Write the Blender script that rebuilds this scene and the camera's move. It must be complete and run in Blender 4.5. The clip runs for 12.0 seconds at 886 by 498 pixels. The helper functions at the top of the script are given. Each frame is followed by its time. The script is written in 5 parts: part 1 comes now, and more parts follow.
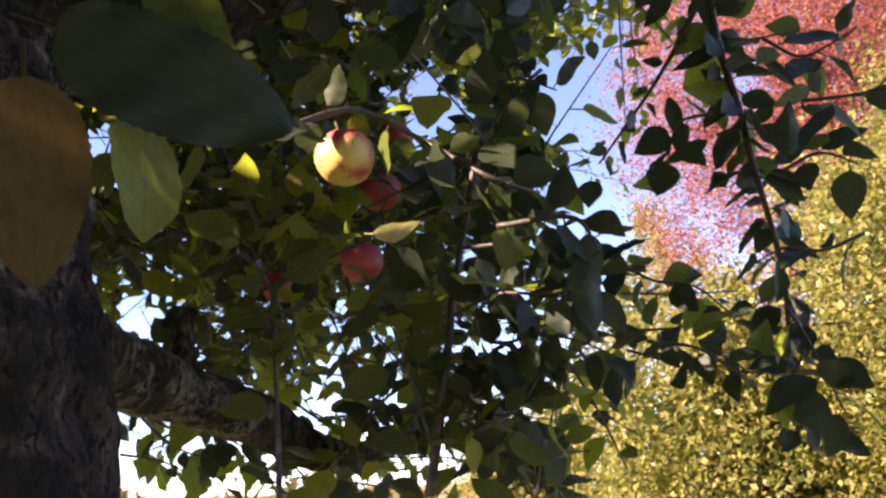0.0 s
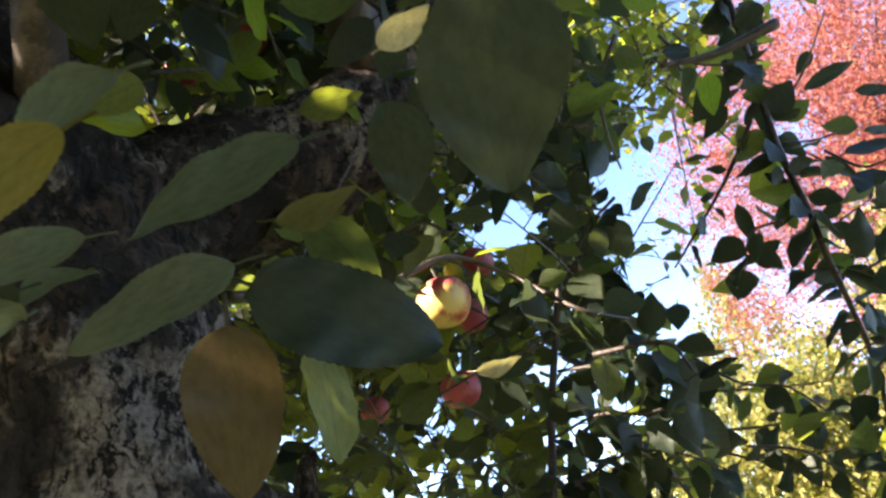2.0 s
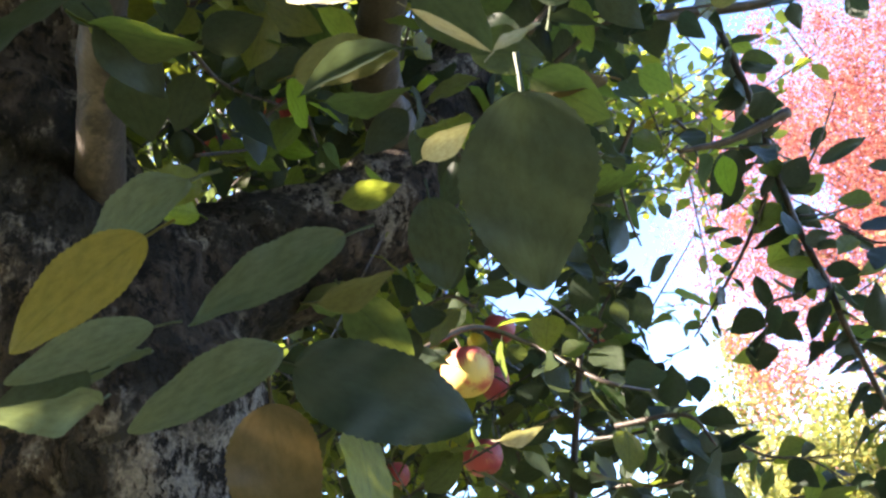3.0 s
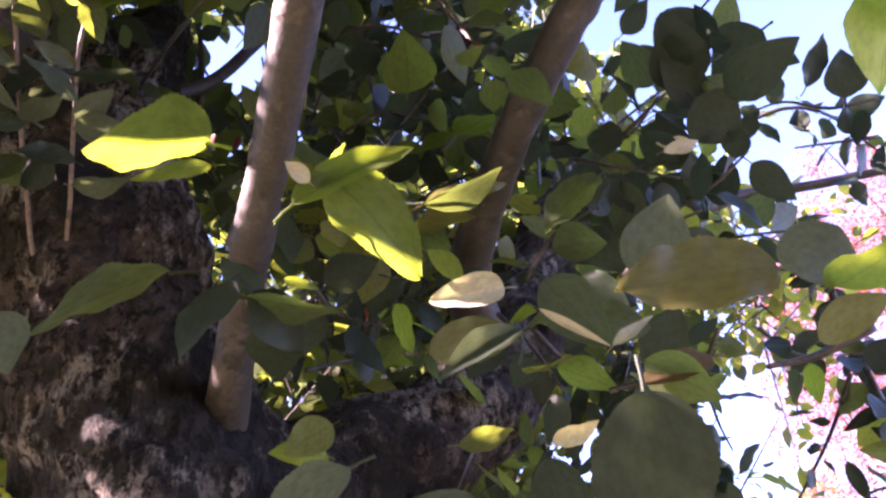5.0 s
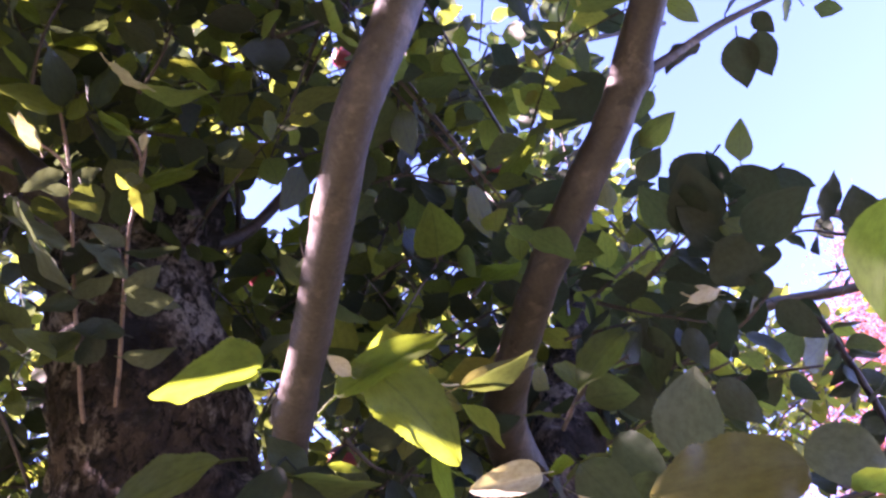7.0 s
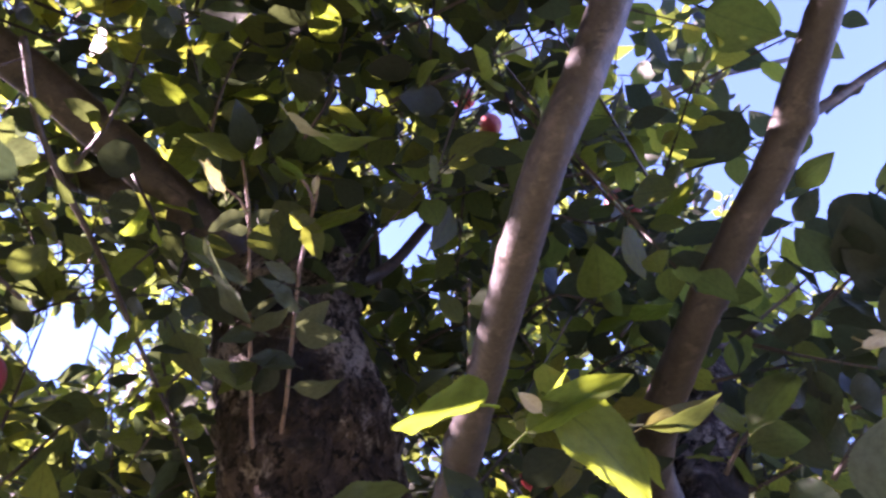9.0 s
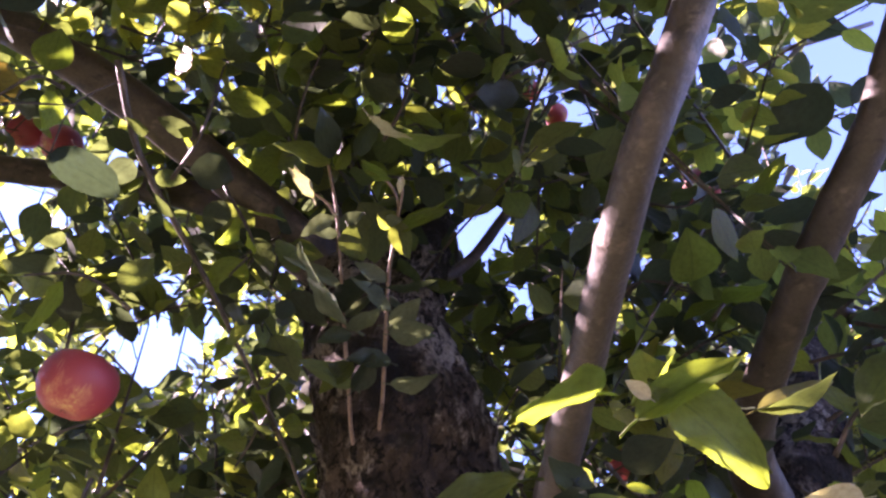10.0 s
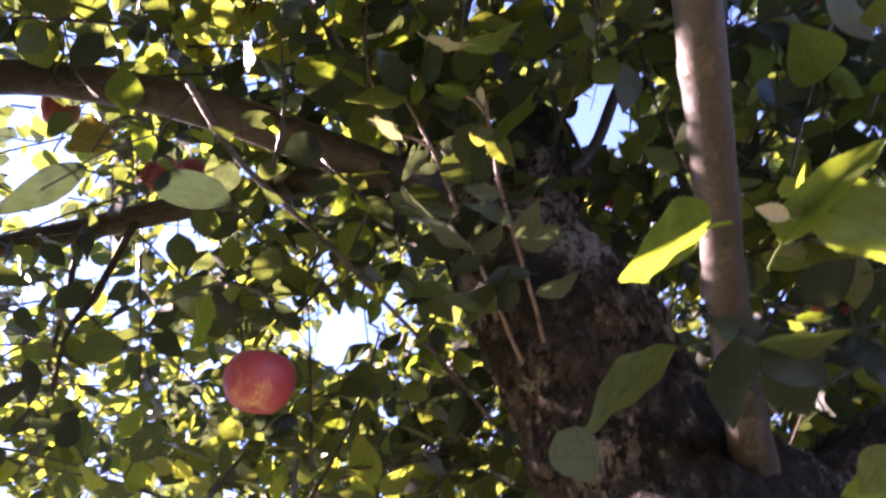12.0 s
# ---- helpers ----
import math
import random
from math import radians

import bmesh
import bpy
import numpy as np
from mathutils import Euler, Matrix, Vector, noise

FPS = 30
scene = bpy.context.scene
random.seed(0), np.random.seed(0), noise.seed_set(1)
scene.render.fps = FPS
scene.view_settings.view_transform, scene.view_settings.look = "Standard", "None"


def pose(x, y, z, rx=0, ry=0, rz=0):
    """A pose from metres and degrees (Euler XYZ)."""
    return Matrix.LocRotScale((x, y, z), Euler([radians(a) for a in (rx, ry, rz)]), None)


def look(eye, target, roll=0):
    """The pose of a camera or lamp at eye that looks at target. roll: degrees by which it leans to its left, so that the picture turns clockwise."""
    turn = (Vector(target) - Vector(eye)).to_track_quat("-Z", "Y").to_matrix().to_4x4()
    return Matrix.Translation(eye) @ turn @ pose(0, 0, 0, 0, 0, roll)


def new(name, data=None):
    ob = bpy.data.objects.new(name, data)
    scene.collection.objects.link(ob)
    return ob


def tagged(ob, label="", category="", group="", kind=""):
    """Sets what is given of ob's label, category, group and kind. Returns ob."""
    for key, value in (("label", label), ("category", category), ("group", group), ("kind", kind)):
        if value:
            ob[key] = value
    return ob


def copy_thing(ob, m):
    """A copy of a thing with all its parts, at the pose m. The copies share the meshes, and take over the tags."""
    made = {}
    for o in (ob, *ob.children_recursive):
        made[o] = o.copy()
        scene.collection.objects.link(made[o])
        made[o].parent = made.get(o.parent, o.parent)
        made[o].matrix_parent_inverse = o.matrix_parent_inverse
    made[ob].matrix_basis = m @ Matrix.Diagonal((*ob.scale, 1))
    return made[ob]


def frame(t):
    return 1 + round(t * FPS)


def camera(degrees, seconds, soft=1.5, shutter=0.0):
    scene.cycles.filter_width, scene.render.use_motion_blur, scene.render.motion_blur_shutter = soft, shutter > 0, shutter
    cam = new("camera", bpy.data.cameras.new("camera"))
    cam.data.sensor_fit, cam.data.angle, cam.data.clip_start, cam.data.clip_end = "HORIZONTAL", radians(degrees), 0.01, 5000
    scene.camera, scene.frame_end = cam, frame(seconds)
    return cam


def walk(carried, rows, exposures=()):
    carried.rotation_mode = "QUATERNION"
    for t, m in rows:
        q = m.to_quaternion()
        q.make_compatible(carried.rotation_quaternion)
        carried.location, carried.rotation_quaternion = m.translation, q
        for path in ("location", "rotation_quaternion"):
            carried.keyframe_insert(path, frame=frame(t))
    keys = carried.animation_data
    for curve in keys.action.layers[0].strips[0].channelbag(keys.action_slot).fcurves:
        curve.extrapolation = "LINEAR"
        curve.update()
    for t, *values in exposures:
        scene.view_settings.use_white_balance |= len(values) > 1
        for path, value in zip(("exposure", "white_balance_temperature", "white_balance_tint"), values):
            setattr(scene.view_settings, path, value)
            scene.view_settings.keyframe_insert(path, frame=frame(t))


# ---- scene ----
cam = camera(60.7, 12.0, soft=2.45, shutter=0.4)
PATH = [
    (0, (0.01, 0.042, 1.418), (-0.044, 1.953, 2.005), -3.7),
    (0.5, (0.003, 0.024, 1.428), (-0.08, 1.919, 2.06), -5.0),
    (1, (-0.003, -0.009, 1.45), (-0.126, 1.865, 2.136), -6.3),
    (1.5, (-0.012, -0.025, 1.454), (-0.165, 1.82, 2.211), -8.3),
    (2, (-0.025, -0.059, 1.47), (-0.209, 1.766, 2.268), -7.6),
    (2.5, (-0.03, -0.085, 1.467), (-0.228, 1.689, 2.368), -6.8),
    (2.7, (-0.029, -0.09, 1.469), (-0.227, 1.675, 2.388), -6.8),
    (4.3, (-0.046, -0.158, 1.505), (-0.306, 1.472, 2.634), -5.8),
    (4.5, (-0.049, -0.171, 1.512), (-0.32, 1.422, 2.691), -5.5),
    (5, (-0.049, -0.194, 1.519), (-0.33, 1.34, 2.772), -5.3),
    (5.5, (-0.049, -0.207, 1.527), (-0.335, 1.285, 2.828), -5.3),
    (6, (-0.047, -0.215, 1.532), (-0.328, 1.239, 2.877), -5.3),
    (6.5, (-0.046, -0.228, 1.536), (-0.332, 1.184, 2.923), -4.9),
    (6.7, (-0.031, -0.239, 1.547), (-0.315, 1.148, 2.959), -6.7),
    (8.3, (-0.069, -0.278, 1.541), (-0.48, 0.982, 3.039), -1.8),
    (8.5, (-0.074, -0.28, 1.538), (-0.503, 0.968, 3.04), -0.9),
    (9, (-0.091, -0.295, 1.535), (-0.595, 0.915, 3.045), 1.4),
    (9.5, (-0.106, -0.304, 1.528), (-0.702, 0.883, 3.023), 2.9),
    (10, (-0.113, -0.312, 1.528), (-0.772, 0.842, 3.023), 3.7),
    (10.5, (-0.119, -0.318, 1.527), (-0.79, 0.822, 3.028), 4.0),
    (11, (-0.109, -0.311, 1.53), (-0.876, 0.792, 3.011), 1.5),
    (11.5, (-0.093, -0.275, 1.538), (-1.008, 0.744, 2.996), -0.4),
    (12, (-0.091, -0.253, 1.534), (-1.164, 0.736, 2.902), -2.4),
]
EXPOSURES = [(0.0, 2.55, 8200, 30), (1.5, 2.8, 7800, 25), (2.5, 3.38, 7200, 12), (4.5, 3.92, 6750, 49), (6.5, 3.88, 6500, 66), (8.5, 3.56, 6280, 62), (10.0, 3.64, 6450, 60), (12.0, 3.55, 6850, 54)]
walk(cam, [(t, look(eye, target, roll)) for t, eye, target, roll in PATH], EXPOSURES)

# ---- light ----
SUN_WAY = Vector((-0.80, -0.33, 0.48)).normalized()      # towards the sun
world = bpy.data.worlds.new("sky")
scene.world = world
world.use_nodes = True
wn = world.node_tree.nodes
sky = wn.new("ShaderNodeTexSky")
sky.sky_type, sky.sun_disc = "NISHITA", False
sky.sun_elevation = math.asin(SUN_WAY.z)
sky.sun_rotation = math.atan2(SUN_WAY.x, SUN_WAY.y)
sky.altitude = 1200
sky.air_density, sky.dust_density, sky.ozone_density = 0.75, 0.05, 4.5
world.node_tree.links.new(sky.outputs["Color"], wn["Background"].inputs["Color"])
wn["Background"].inputs["Strength"].default_value = 0.108
sun = new("sun", bpy.data.lights.new("sun", "SUN"))
sun.data.energy, sun.data.angle, sun.data.color = 5.0, radians(0.55), (1.0, 0.92, 0.80)
sun.matrix_world = look((0, 0, 0), -SUN_WAY)


# ---- materials ----
def material(name):
    m = bpy.data.materials.new(name)
    m.use_nodes = True
    nt = m.node_tree
    return m, nt, nt.nodes["Principled BSDF"], nt.nodes["Material Output"]


def node(nt, kind, **values):
    n = nt.nodes.new(kind)
    for key, value in values.items():
        n.inputs[key.replace("_", " ")].default_value = value
    return n


def ramp(nt, stops, source):
    n = nt.nodes.new("ShaderNodeValToRGB")
    while len(n.color_ramp.elements) < len(stops):
        n.color_ramp.elements.new(0.5)
    for e, (at, colour) in zip(n.color_ramp.elements, stops):
        e.position, e.color = at, (*colour, 1)
    nt.links.new(source, n.inputs["Fac"])
    return n.outputs["Color"]


def mixed(nt, a, b, fac, blend="MIX"):
    n = nt.nodes.new("ShaderNodeMix")
    n.data_type, n.blend_type = "RGBA", blend
    for value, slot in ((a, n.inputs[6]), (b, n.inputs[7]), (fac, n.inputs[0])):
        if isinstance(value, (tuple, float, int)):
            slot.default_value = (*value, 1) if isinstance(value, tuple) else value
        else:
            nt.links.new(value, slot)
    return n.outputs[2]


def maths(nt, operation, a, b=0.0, clamp=False):
    n = nt.nodes.new("ShaderNodeMath")
    n.operation, n.use_clamp = operation, clamp
    for value, slot in ((a, n.inputs[0]), (b, n.inputs[1])):
        if isinstance(value, (float, int)):
            slot.default_value = value
        else:
            nt.links.new(value, slot)
    return n.outputs[0]


def noise_at(nt, scale, detail=6.0, rough=0.6, stretch=(1, 1, 1)):
    co = nt.nodes.new("ShaderNodeTexCoord")
    mp = nt.nodes.new("ShaderNodeMapping")
    mp.inputs["Scale"].default_value = stretch
    nt.links.new(co.outputs["Object"], mp.inputs["Vector"])
    n = node(nt, "ShaderNodeTexNoise", Scale=scale, Detail=detail, Roughness=rough)
    nt.links.new(mp.outputs["Vector"], n.inputs["Vector"])
    return n.outputs["Fac"], mp.outputs["Vector"]


def bump(nt, height, strength, distance, bsdf):
    n = node(nt, "ShaderNodeBump", Strength=strength, Distance=distance)
    nt.links.new(height, n.inputs["Height"])
    nt.links.new(n.outputs["Normal"], bsdf.inputs["Normal"])
    return n.outputs["Normal"]


def old_bark(name):
    """Dark bark with broken cracks, blotched with pale grey-buff lichen and with sooty black moss."""
    m, nt, bsdf, out = material(name)
    big, _ = noise_at(nt, 5, 3, 0.55)
    soot, _ = noise_at(nt, 7.3, 5, 0.62, (1.1, 0.9, 1.2))
    mid, _ = noise_at(nt, 34, 8, 0.68, (1, 1, 0.55))
    flake, _ = noise_at(nt, 62, 7, 0.70, (1, 1, 0.55))
    fleck, _ = noise_at(nt, 95, 4, 0.6, (1.2, 1.2, 0.6))
    fine, _ = noise_at(nt, 240, 4, 0.7)
    warp = node(nt, "ShaderNodeTexNoise", Scale=24.0, Detail=5.0, Roughness=0.65)
    co = nt.nodes.new("ShaderNodeTexCoord").outputs["Object"]
    nt.links.new(co, warp.inputs["Vector"])
    shift = nt.nodes.new("ShaderNodeVectorMath")
    shift.operation = "MULTIPLY_ADD"
    nt.links.new(warp.outputs["Color"], shift.inputs[0])
    shift.inputs[1].default_value = (0.06, 0.06, 0.08)
    nt.links.new(co, shift.inputs[2])
    squash = nt.nodes.new("ShaderNodeMapping")
    squash.inputs["Scale"].default_value = (1, 1, 0.42)
    nt.links.new(shift.outputs[0], squash.inputs["Vector"])
    plates = nt.nodes.new("ShaderNodeTexVoronoi")
    plates.feature = "DISTANCE_TO_EDGE"
    plates.inputs["Scale"].default_value = 62.0
    nt.links.new(squash.outputs["Vector"], plates.inputs["Vector"])
    edge = maths(nt, "ADD", plates.outputs["Distance"], maths(nt, "MULTIPLY", maths(nt, "SUBTRACT", flake, 0.46), 0.9))
    base = ramp(nt, [(0.30, (0.012, 0.010, 0.009)), (0.5, (0.043, 0.031, 0.024)), (0.72, (0.115, 0.084, 0.063))], mid)
    lichen = ramp(nt, [(0.3, (0.10, 0.085, 0.071)), (0.7, (0.28, 0.24, 0.20))], fine)
    spots = maths(nt, "ADD", maths(nt, "MULTIPLY", big, 1.25), maths(nt, "MULTIPLY", flake, 0.85))
    crust = ramp(nt, [(0.512, (0, 0, 0)), (0.555, (1, 1, 1))], maths(nt, "MULTIPLY", spots, 0.5))
    colour = mixed(nt, base, lichen, crust)
    black = ramp(nt, [(0.500, (0, 0, 0)), (0.555, (1, 1, 1))], maths(nt, "ADD", maths(nt, "MULTIPLY", soot, 0.72), maths(nt, "MULTIPLY", flake, 0.28)))
    near = nt.nodes.new("ShaderNodeVectorMath")
    near.operation = "DISTANCE"
    nt.links.new(shift.outputs[0], near.inputs[0])
    near.inputs[1].default_value = (-0.41, 0.47, 1.91)
    over = nt.nodes.new("ShaderNodeVectorMath")
    over.operation = "DISTANCE"
    nt.links.new(shift.outputs[0], over.inputs[0])
    over.inputs[1].default_value = (-0.52, 0.37, 2.46)
    moss = ramp(nt, [(0.085, (1, 1, 1)), (0.13, (0, 0, 0))], maths(nt, "ADD", maths(nt, "MINIMUM", near.outputs["Value"], over.outputs["Value"]), maths(nt, "MULTIPLY", maths(nt, "SUBTRACT", flake, 0.5), 0.25)))
    black = maths(nt, "MAXIMUM", black, moss)
    colour = mixed(nt, colour, (0.012, 0.011, 0.010), maths(nt, "MULTIPLY", black, 0.92))
    speck = ramp(nt, [(0.57, (0, 0, 0)), (0.62, (1, 1, 1))], fleck)
    colour = mixed(nt, colour, (0.022, 0.017, 0.015), maths(nt, "MULTIPLY", speck, 0.8))
    fissure = ramp(nt, [(0.02, (0, 0, 0)), (0.10, (1, 1, 1))], edge)
    colour = mixed(nt, (0.010, 0.008, 0.007), colour, fissure)
    nt.links.new(colour, bsdf.inputs["Base Color"])
    bsdf.inputs["Roughness"].default_value = 0.95
    bsdf.inputs["Specular IOR Level"].default_value = 0.2
    height = maths(nt, "ADD", maths(nt, "MULTIPLY", fissure, 0.8), maths(nt, "ADD", maths(nt, "MULTIPLY", flake, 0.7), maths(nt, "MULTIPLY", fine, 0.25)))
    bump(nt, height, 1.0, 0.016, bsdf)
    return m


def smooth_bark(name, low, high, ring=0.5):
    m, nt, bsdf, out = material(name)
    mid, _ = noise_at(nt, 30, 5, 0.6)
    fine, _ = noise_at(nt, 260, 3, 0.6, (1, 1, 0.35))
    colour = ramp(nt, [(0.3, low), (0.7, high)], mid)
    colour = mixed(nt, colour, ramp(nt, [(0.35, (0.5, 0.45, 0.42)), (0.6, (1, 1, 1))], fine), 0.6, "MULTIPLY")
    pale, _ = noise_at(nt, 22, 7, 0.7, (1, 1, 1.6))
    colour = mixed(nt, colour, tuple(min(1.0, c * 1.9) for c in high), ramp(nt, [(0.55, (0, 0, 0)), (0.64, (0.65, 0.65, 0.65))], pale))
    scar, _ = noise_at(nt, 55, 5, 0.6, (0.5, 0.5, 2.2))
    colour = mixed(nt, colour, tuple(c * 0.35 for c in low), ramp(nt, [(0.60, (0, 0, 0)), (0.66, (0.9, 0.9, 0.9))], scar))
    nt.links.new(colour, bsdf.inputs["Base Color"])
    bsdf.inputs["Roughness"].default_value = 0.55
    bump(nt, maths(nt, "ADD", mid, maths(nt, "MULTIPLY", fine, 0.4)), 0.5, 0.004, bsdf)
    return m


def leaf_material(name, colours, glow, rough=0.5, island=False, passing=0.45, veins=True):
    """A leaf: coloured blade with a pale midrib and side veins, blotches, gloss, and light let through."""
    m, nt, bsdf, out = material(name)
    if island:
        pick = nt.nodes.new("ShaderNodeNewGeometry").outputs["Random Per Island"]
    else:
        pick = nt.nodes.new("ShaderNodeObjectInfo").outputs["Random"]
    n = len(colours) - 1
    colour = ramp(nt, [(i / n, c) for i, c in enumerate(colours)], pick)
    light = ramp(nt, [(i / (len(glow) - 1), c) for i, c in enumerate(glow)], pick)
    if veins:
        uv = nt.nodes.new("ShaderNodeTexCoord").outputs["UV"]
        xy = nt.nodes.new("ShaderNodeSeparateXYZ")
        nt.links.new(uv, xy.inputs[0])
        off = maths(nt, "ABSOLUTE", maths(nt, "SUBTRACT", xy.outputs[0], 0.5))
        rib = maths(nt, "LESS_THAN", off, 0.022)
        wave = maths(nt, "SINE", maths(nt, "SUBTRACT", maths(nt, "MULTIPLY", xy.outputs[1], 46.0), maths(nt, "MULTIPLY", off, 38.0)))
        side = maths(nt, "GREATER_THAN", wave, 0.93)
        vein = maths(nt, "MAXIMUM", rib, maths(nt, "MULTIPLY", side, 0.3))
        mott = node(nt, "ShaderNodeTexNoise", Scale=9.0, Detail=5.0, Roughness=0.65)
        nt.links.new(uv, mott.inputs["Vector"])
        dark = ramp(nt, [(0.3, (0.62, 0.60, 0.5)), (0.6, (1.05, 1.05, 1.0))], mott.outputs["Fac"])
        spot = ramp(nt, [(0.70, (0, 0, 0)), (0.76, (1, 1, 1))], mott.outputs["Fac"])
        colour = mixed(nt, colour, dark, 0.8, "MULTIPLY")
        colour = mixed(nt, colour, (0.10, 0.055, 0.02), spot)
        colour = mixed(nt, colour, mixed(nt, colour, (1.45, 1.4, 1.3), 1.0, "MULTIPLY"), maths(nt, "MULTIPLY", vein, 0.8))
        light = mixed(nt, light, dark, 0.6, "MULTIPLY")
        light = mixed(nt, light, (0.12, 0.05, 0.01), spot)
        light = mixed(nt, light, mixed(nt, light, (0.55, 0.6, 0.6), 1.0, "MULTIPLY"), maths(nt, "MULTIPLY", vein, 0.6))
        bumped = bump(nt, maths(nt, "SUBTRACT", mott.outputs["Fac"], maths(nt, "MULTIPLY", vein, 0.6)), 0.14, 0.003, bsdf)
    nt.links.new(colour, bsdf.inputs["Base Color"])
    bsdf.inputs["Roughness"].default_value = rough
    bsdf.inputs["Specular IOR Level"].default_value = 0.30
    tr = nt.nodes.new("ShaderNodeBsdfTranslucent")
    nt.links.new(light, tr.inputs["Color"])
    mx = nt.nodes.new("ShaderNodeMixShader")
    mx.inputs[0].default_value = passing
    nt.links.new(bsdf.outputs[0], mx.inputs[1])
    nt.links.new(tr.outputs[0], mx.inputs[2])
    nt.links.new(mx.outputs[0], out.inputs["Surface"])
    return m


BARK = old_bark("old_apple_bark")
SHOOT_BARK = smooth_bark("young_shoot_bark", (0.021, 0.016, 0.013), (0.056, 0.043, 0.036))
LIMB_BARK = smooth_bark("limb_bark", (0.028, 0.021, 0.016), (0.075, 0.056, 0.043))
TWIG_BARK = smooth_bark("dark_twig_bark", (0.022, 0.016, 0.013), (0.060, 0.043, 0.035))
SPROUT_BARK = smooth_bark("reddish_sprout_bark", (0.12, 0.075, 0.055), (0.22, 0.15, 0.11))

GREENS = [(0.016, 0.026, 0.020), (0.022, 0.034, 0.023), (0.032, 0.044, 0.024), (0.056, 0.060, 0.026)]
GLOWS = [(0.045, 0.065, 0.032), (0.085, 0.115, 0.04), (0.22, 0.29, 0.04), (0.42, 0.50, 0.055)]
LEAF_GREEN = leaf_material("leaf_green", GREENS, GLOWS)
# darker copy of the green leaf: shade is put into its colour
LEAF_SHADED = leaf_material("leaf_shaded_green", [(0.015, 0.026, 0.018), (0.023, 0.036, 0.022)], [(0.034, 0.055, 0.024), (0.055, 0.080, 0.028)], passing=0.28)
# brighter copy of the green leaf, with sunlight put into its colour
LEAF_LIT = leaf_material("leaf_sunlit_green", [(0.045, 0.065, 0.017), (0.060, 0.078, 0.02)], [(0.24, 0.35, 0.025), (0.30, 0.40, 0.033)], passing=0.55)
# dry and turned leaves; small slivers of it stand in for sun glints
LEAF_PALE = leaf_material("leaf_pale_underside_and_glint", [(0.36, 0.35, 0.27), (0.44, 0.40, 0.31)], [(0.32, 0.34, 0.12), (0.38, 0.36, 0.14)], passing=0.3, rough=0.6)
LEAF_PALE_GREEN = leaf_material("leaf_grey_green_underside", [(0.060, 0.082, 0.056), (0.080, 0.102, 0.070)], [(0.09, 0.12, 0.05), (0.12, 0.15, 0.06)], passing=0.4, rough=0.6)
LEAF_YELLOW = leaf_material("leaf_yellowing", [(0.080, 0.068, 0.020), (0.10, 0.08, 0.024)], [(0.36, 0.30, 0.035), (0.42, 0.32, 0.045)], passing=0.5)
LEAF_OLIVE = leaf_material("leaf_dull_olive", [(0.070, 0.070, 0.025), (0.085, 0.078, 0.029)], [(0.20, 0.20, 0.05), (0.25, 0.23, 0.055)], passing=0.4)
LEAF_BROWN = leaf_material("leaf_browning", [(0.060, 0.046, 0.022), (0.075, 0.054, 0.026)], [(0.15, 0.10, 0.035), (0.19, 0.13, 0.04)], passing=0.4)
CROWN_LEAF = leaf_material("crown_leaf", GREENS, GLOWS, island=True, passing=0.46)
# for yellowing leaves, and for sunlight put into the sunny side's colour
CROWN_YELLOW_LIT = leaf_material("crown_leaf_yellow_and_lit", [(0.10, 0.09, 0.02), (0.08, 0.085, 0.018)], [(0.46, 0.50, 0.055), (0.38, 0.45, 0.045)], island=True)
MAPLE_LEAF = leaf_material("maple_leaf_red", [(0.12, 0.020, 0.019), (0.25, 0.055, 0.050), (0.31, 0.125, 0.085), (0.16, 0.030, 0.029), (0.31, 0.090, 0.085), (0.26, 0.13, 0.075)],
                           [(0.25, 0.05, 0.045), (0.38, 0.105, 0.090), (0.42, 0.20, 0.12), (0.30, 0.065, 0.058), (0.42, 0.15, 0.125), (0.37, 0.20, 0.105)], island=True, veins=False, rough=0.6)
BUSH_LEAF = leaf_material("bush_leaf_yellow_green", [(0.07, 0.085, 0.024), (0.14, 0.14, 0.038), (0.32, 0.27, 0.10), (0.10, 0.115, 0.03), (0.21, 0.19, 0.055), (0.13, 0.14, 0.036)],
                          [(0.12, 0.16, 0.03), (0.26, 0.28, 0.05), (0.52, 0.43, 0.13), (0.18, 0.22, 0.04), (0.38, 0.36, 0.08), (0.22, 0.26, 0.045)], island=True, veins=False, rough=0.45)
ORANGE_LEAF = leaf_material("bush_leaf_orange", [(0.30, 0.15, 0.05), (0.36, 0.20, 0.07)], [(0.55, 0.28, 0.08), (0.6, 0.36, 0.1)], island=True, veins=False, rough=0.6)
WOODS_LEAF = leaf_material("woods_leaf", [(0.10, 0.08, 0.04), (0.16, 0.10, 0.05), (0.09, 0.10, 0.04)], [(0.2, 0.15, 0.05), (0.25, 0.15, 0.06), (0.15, 0.18, 0.05)], island=True, veins=False, rough=0.7)


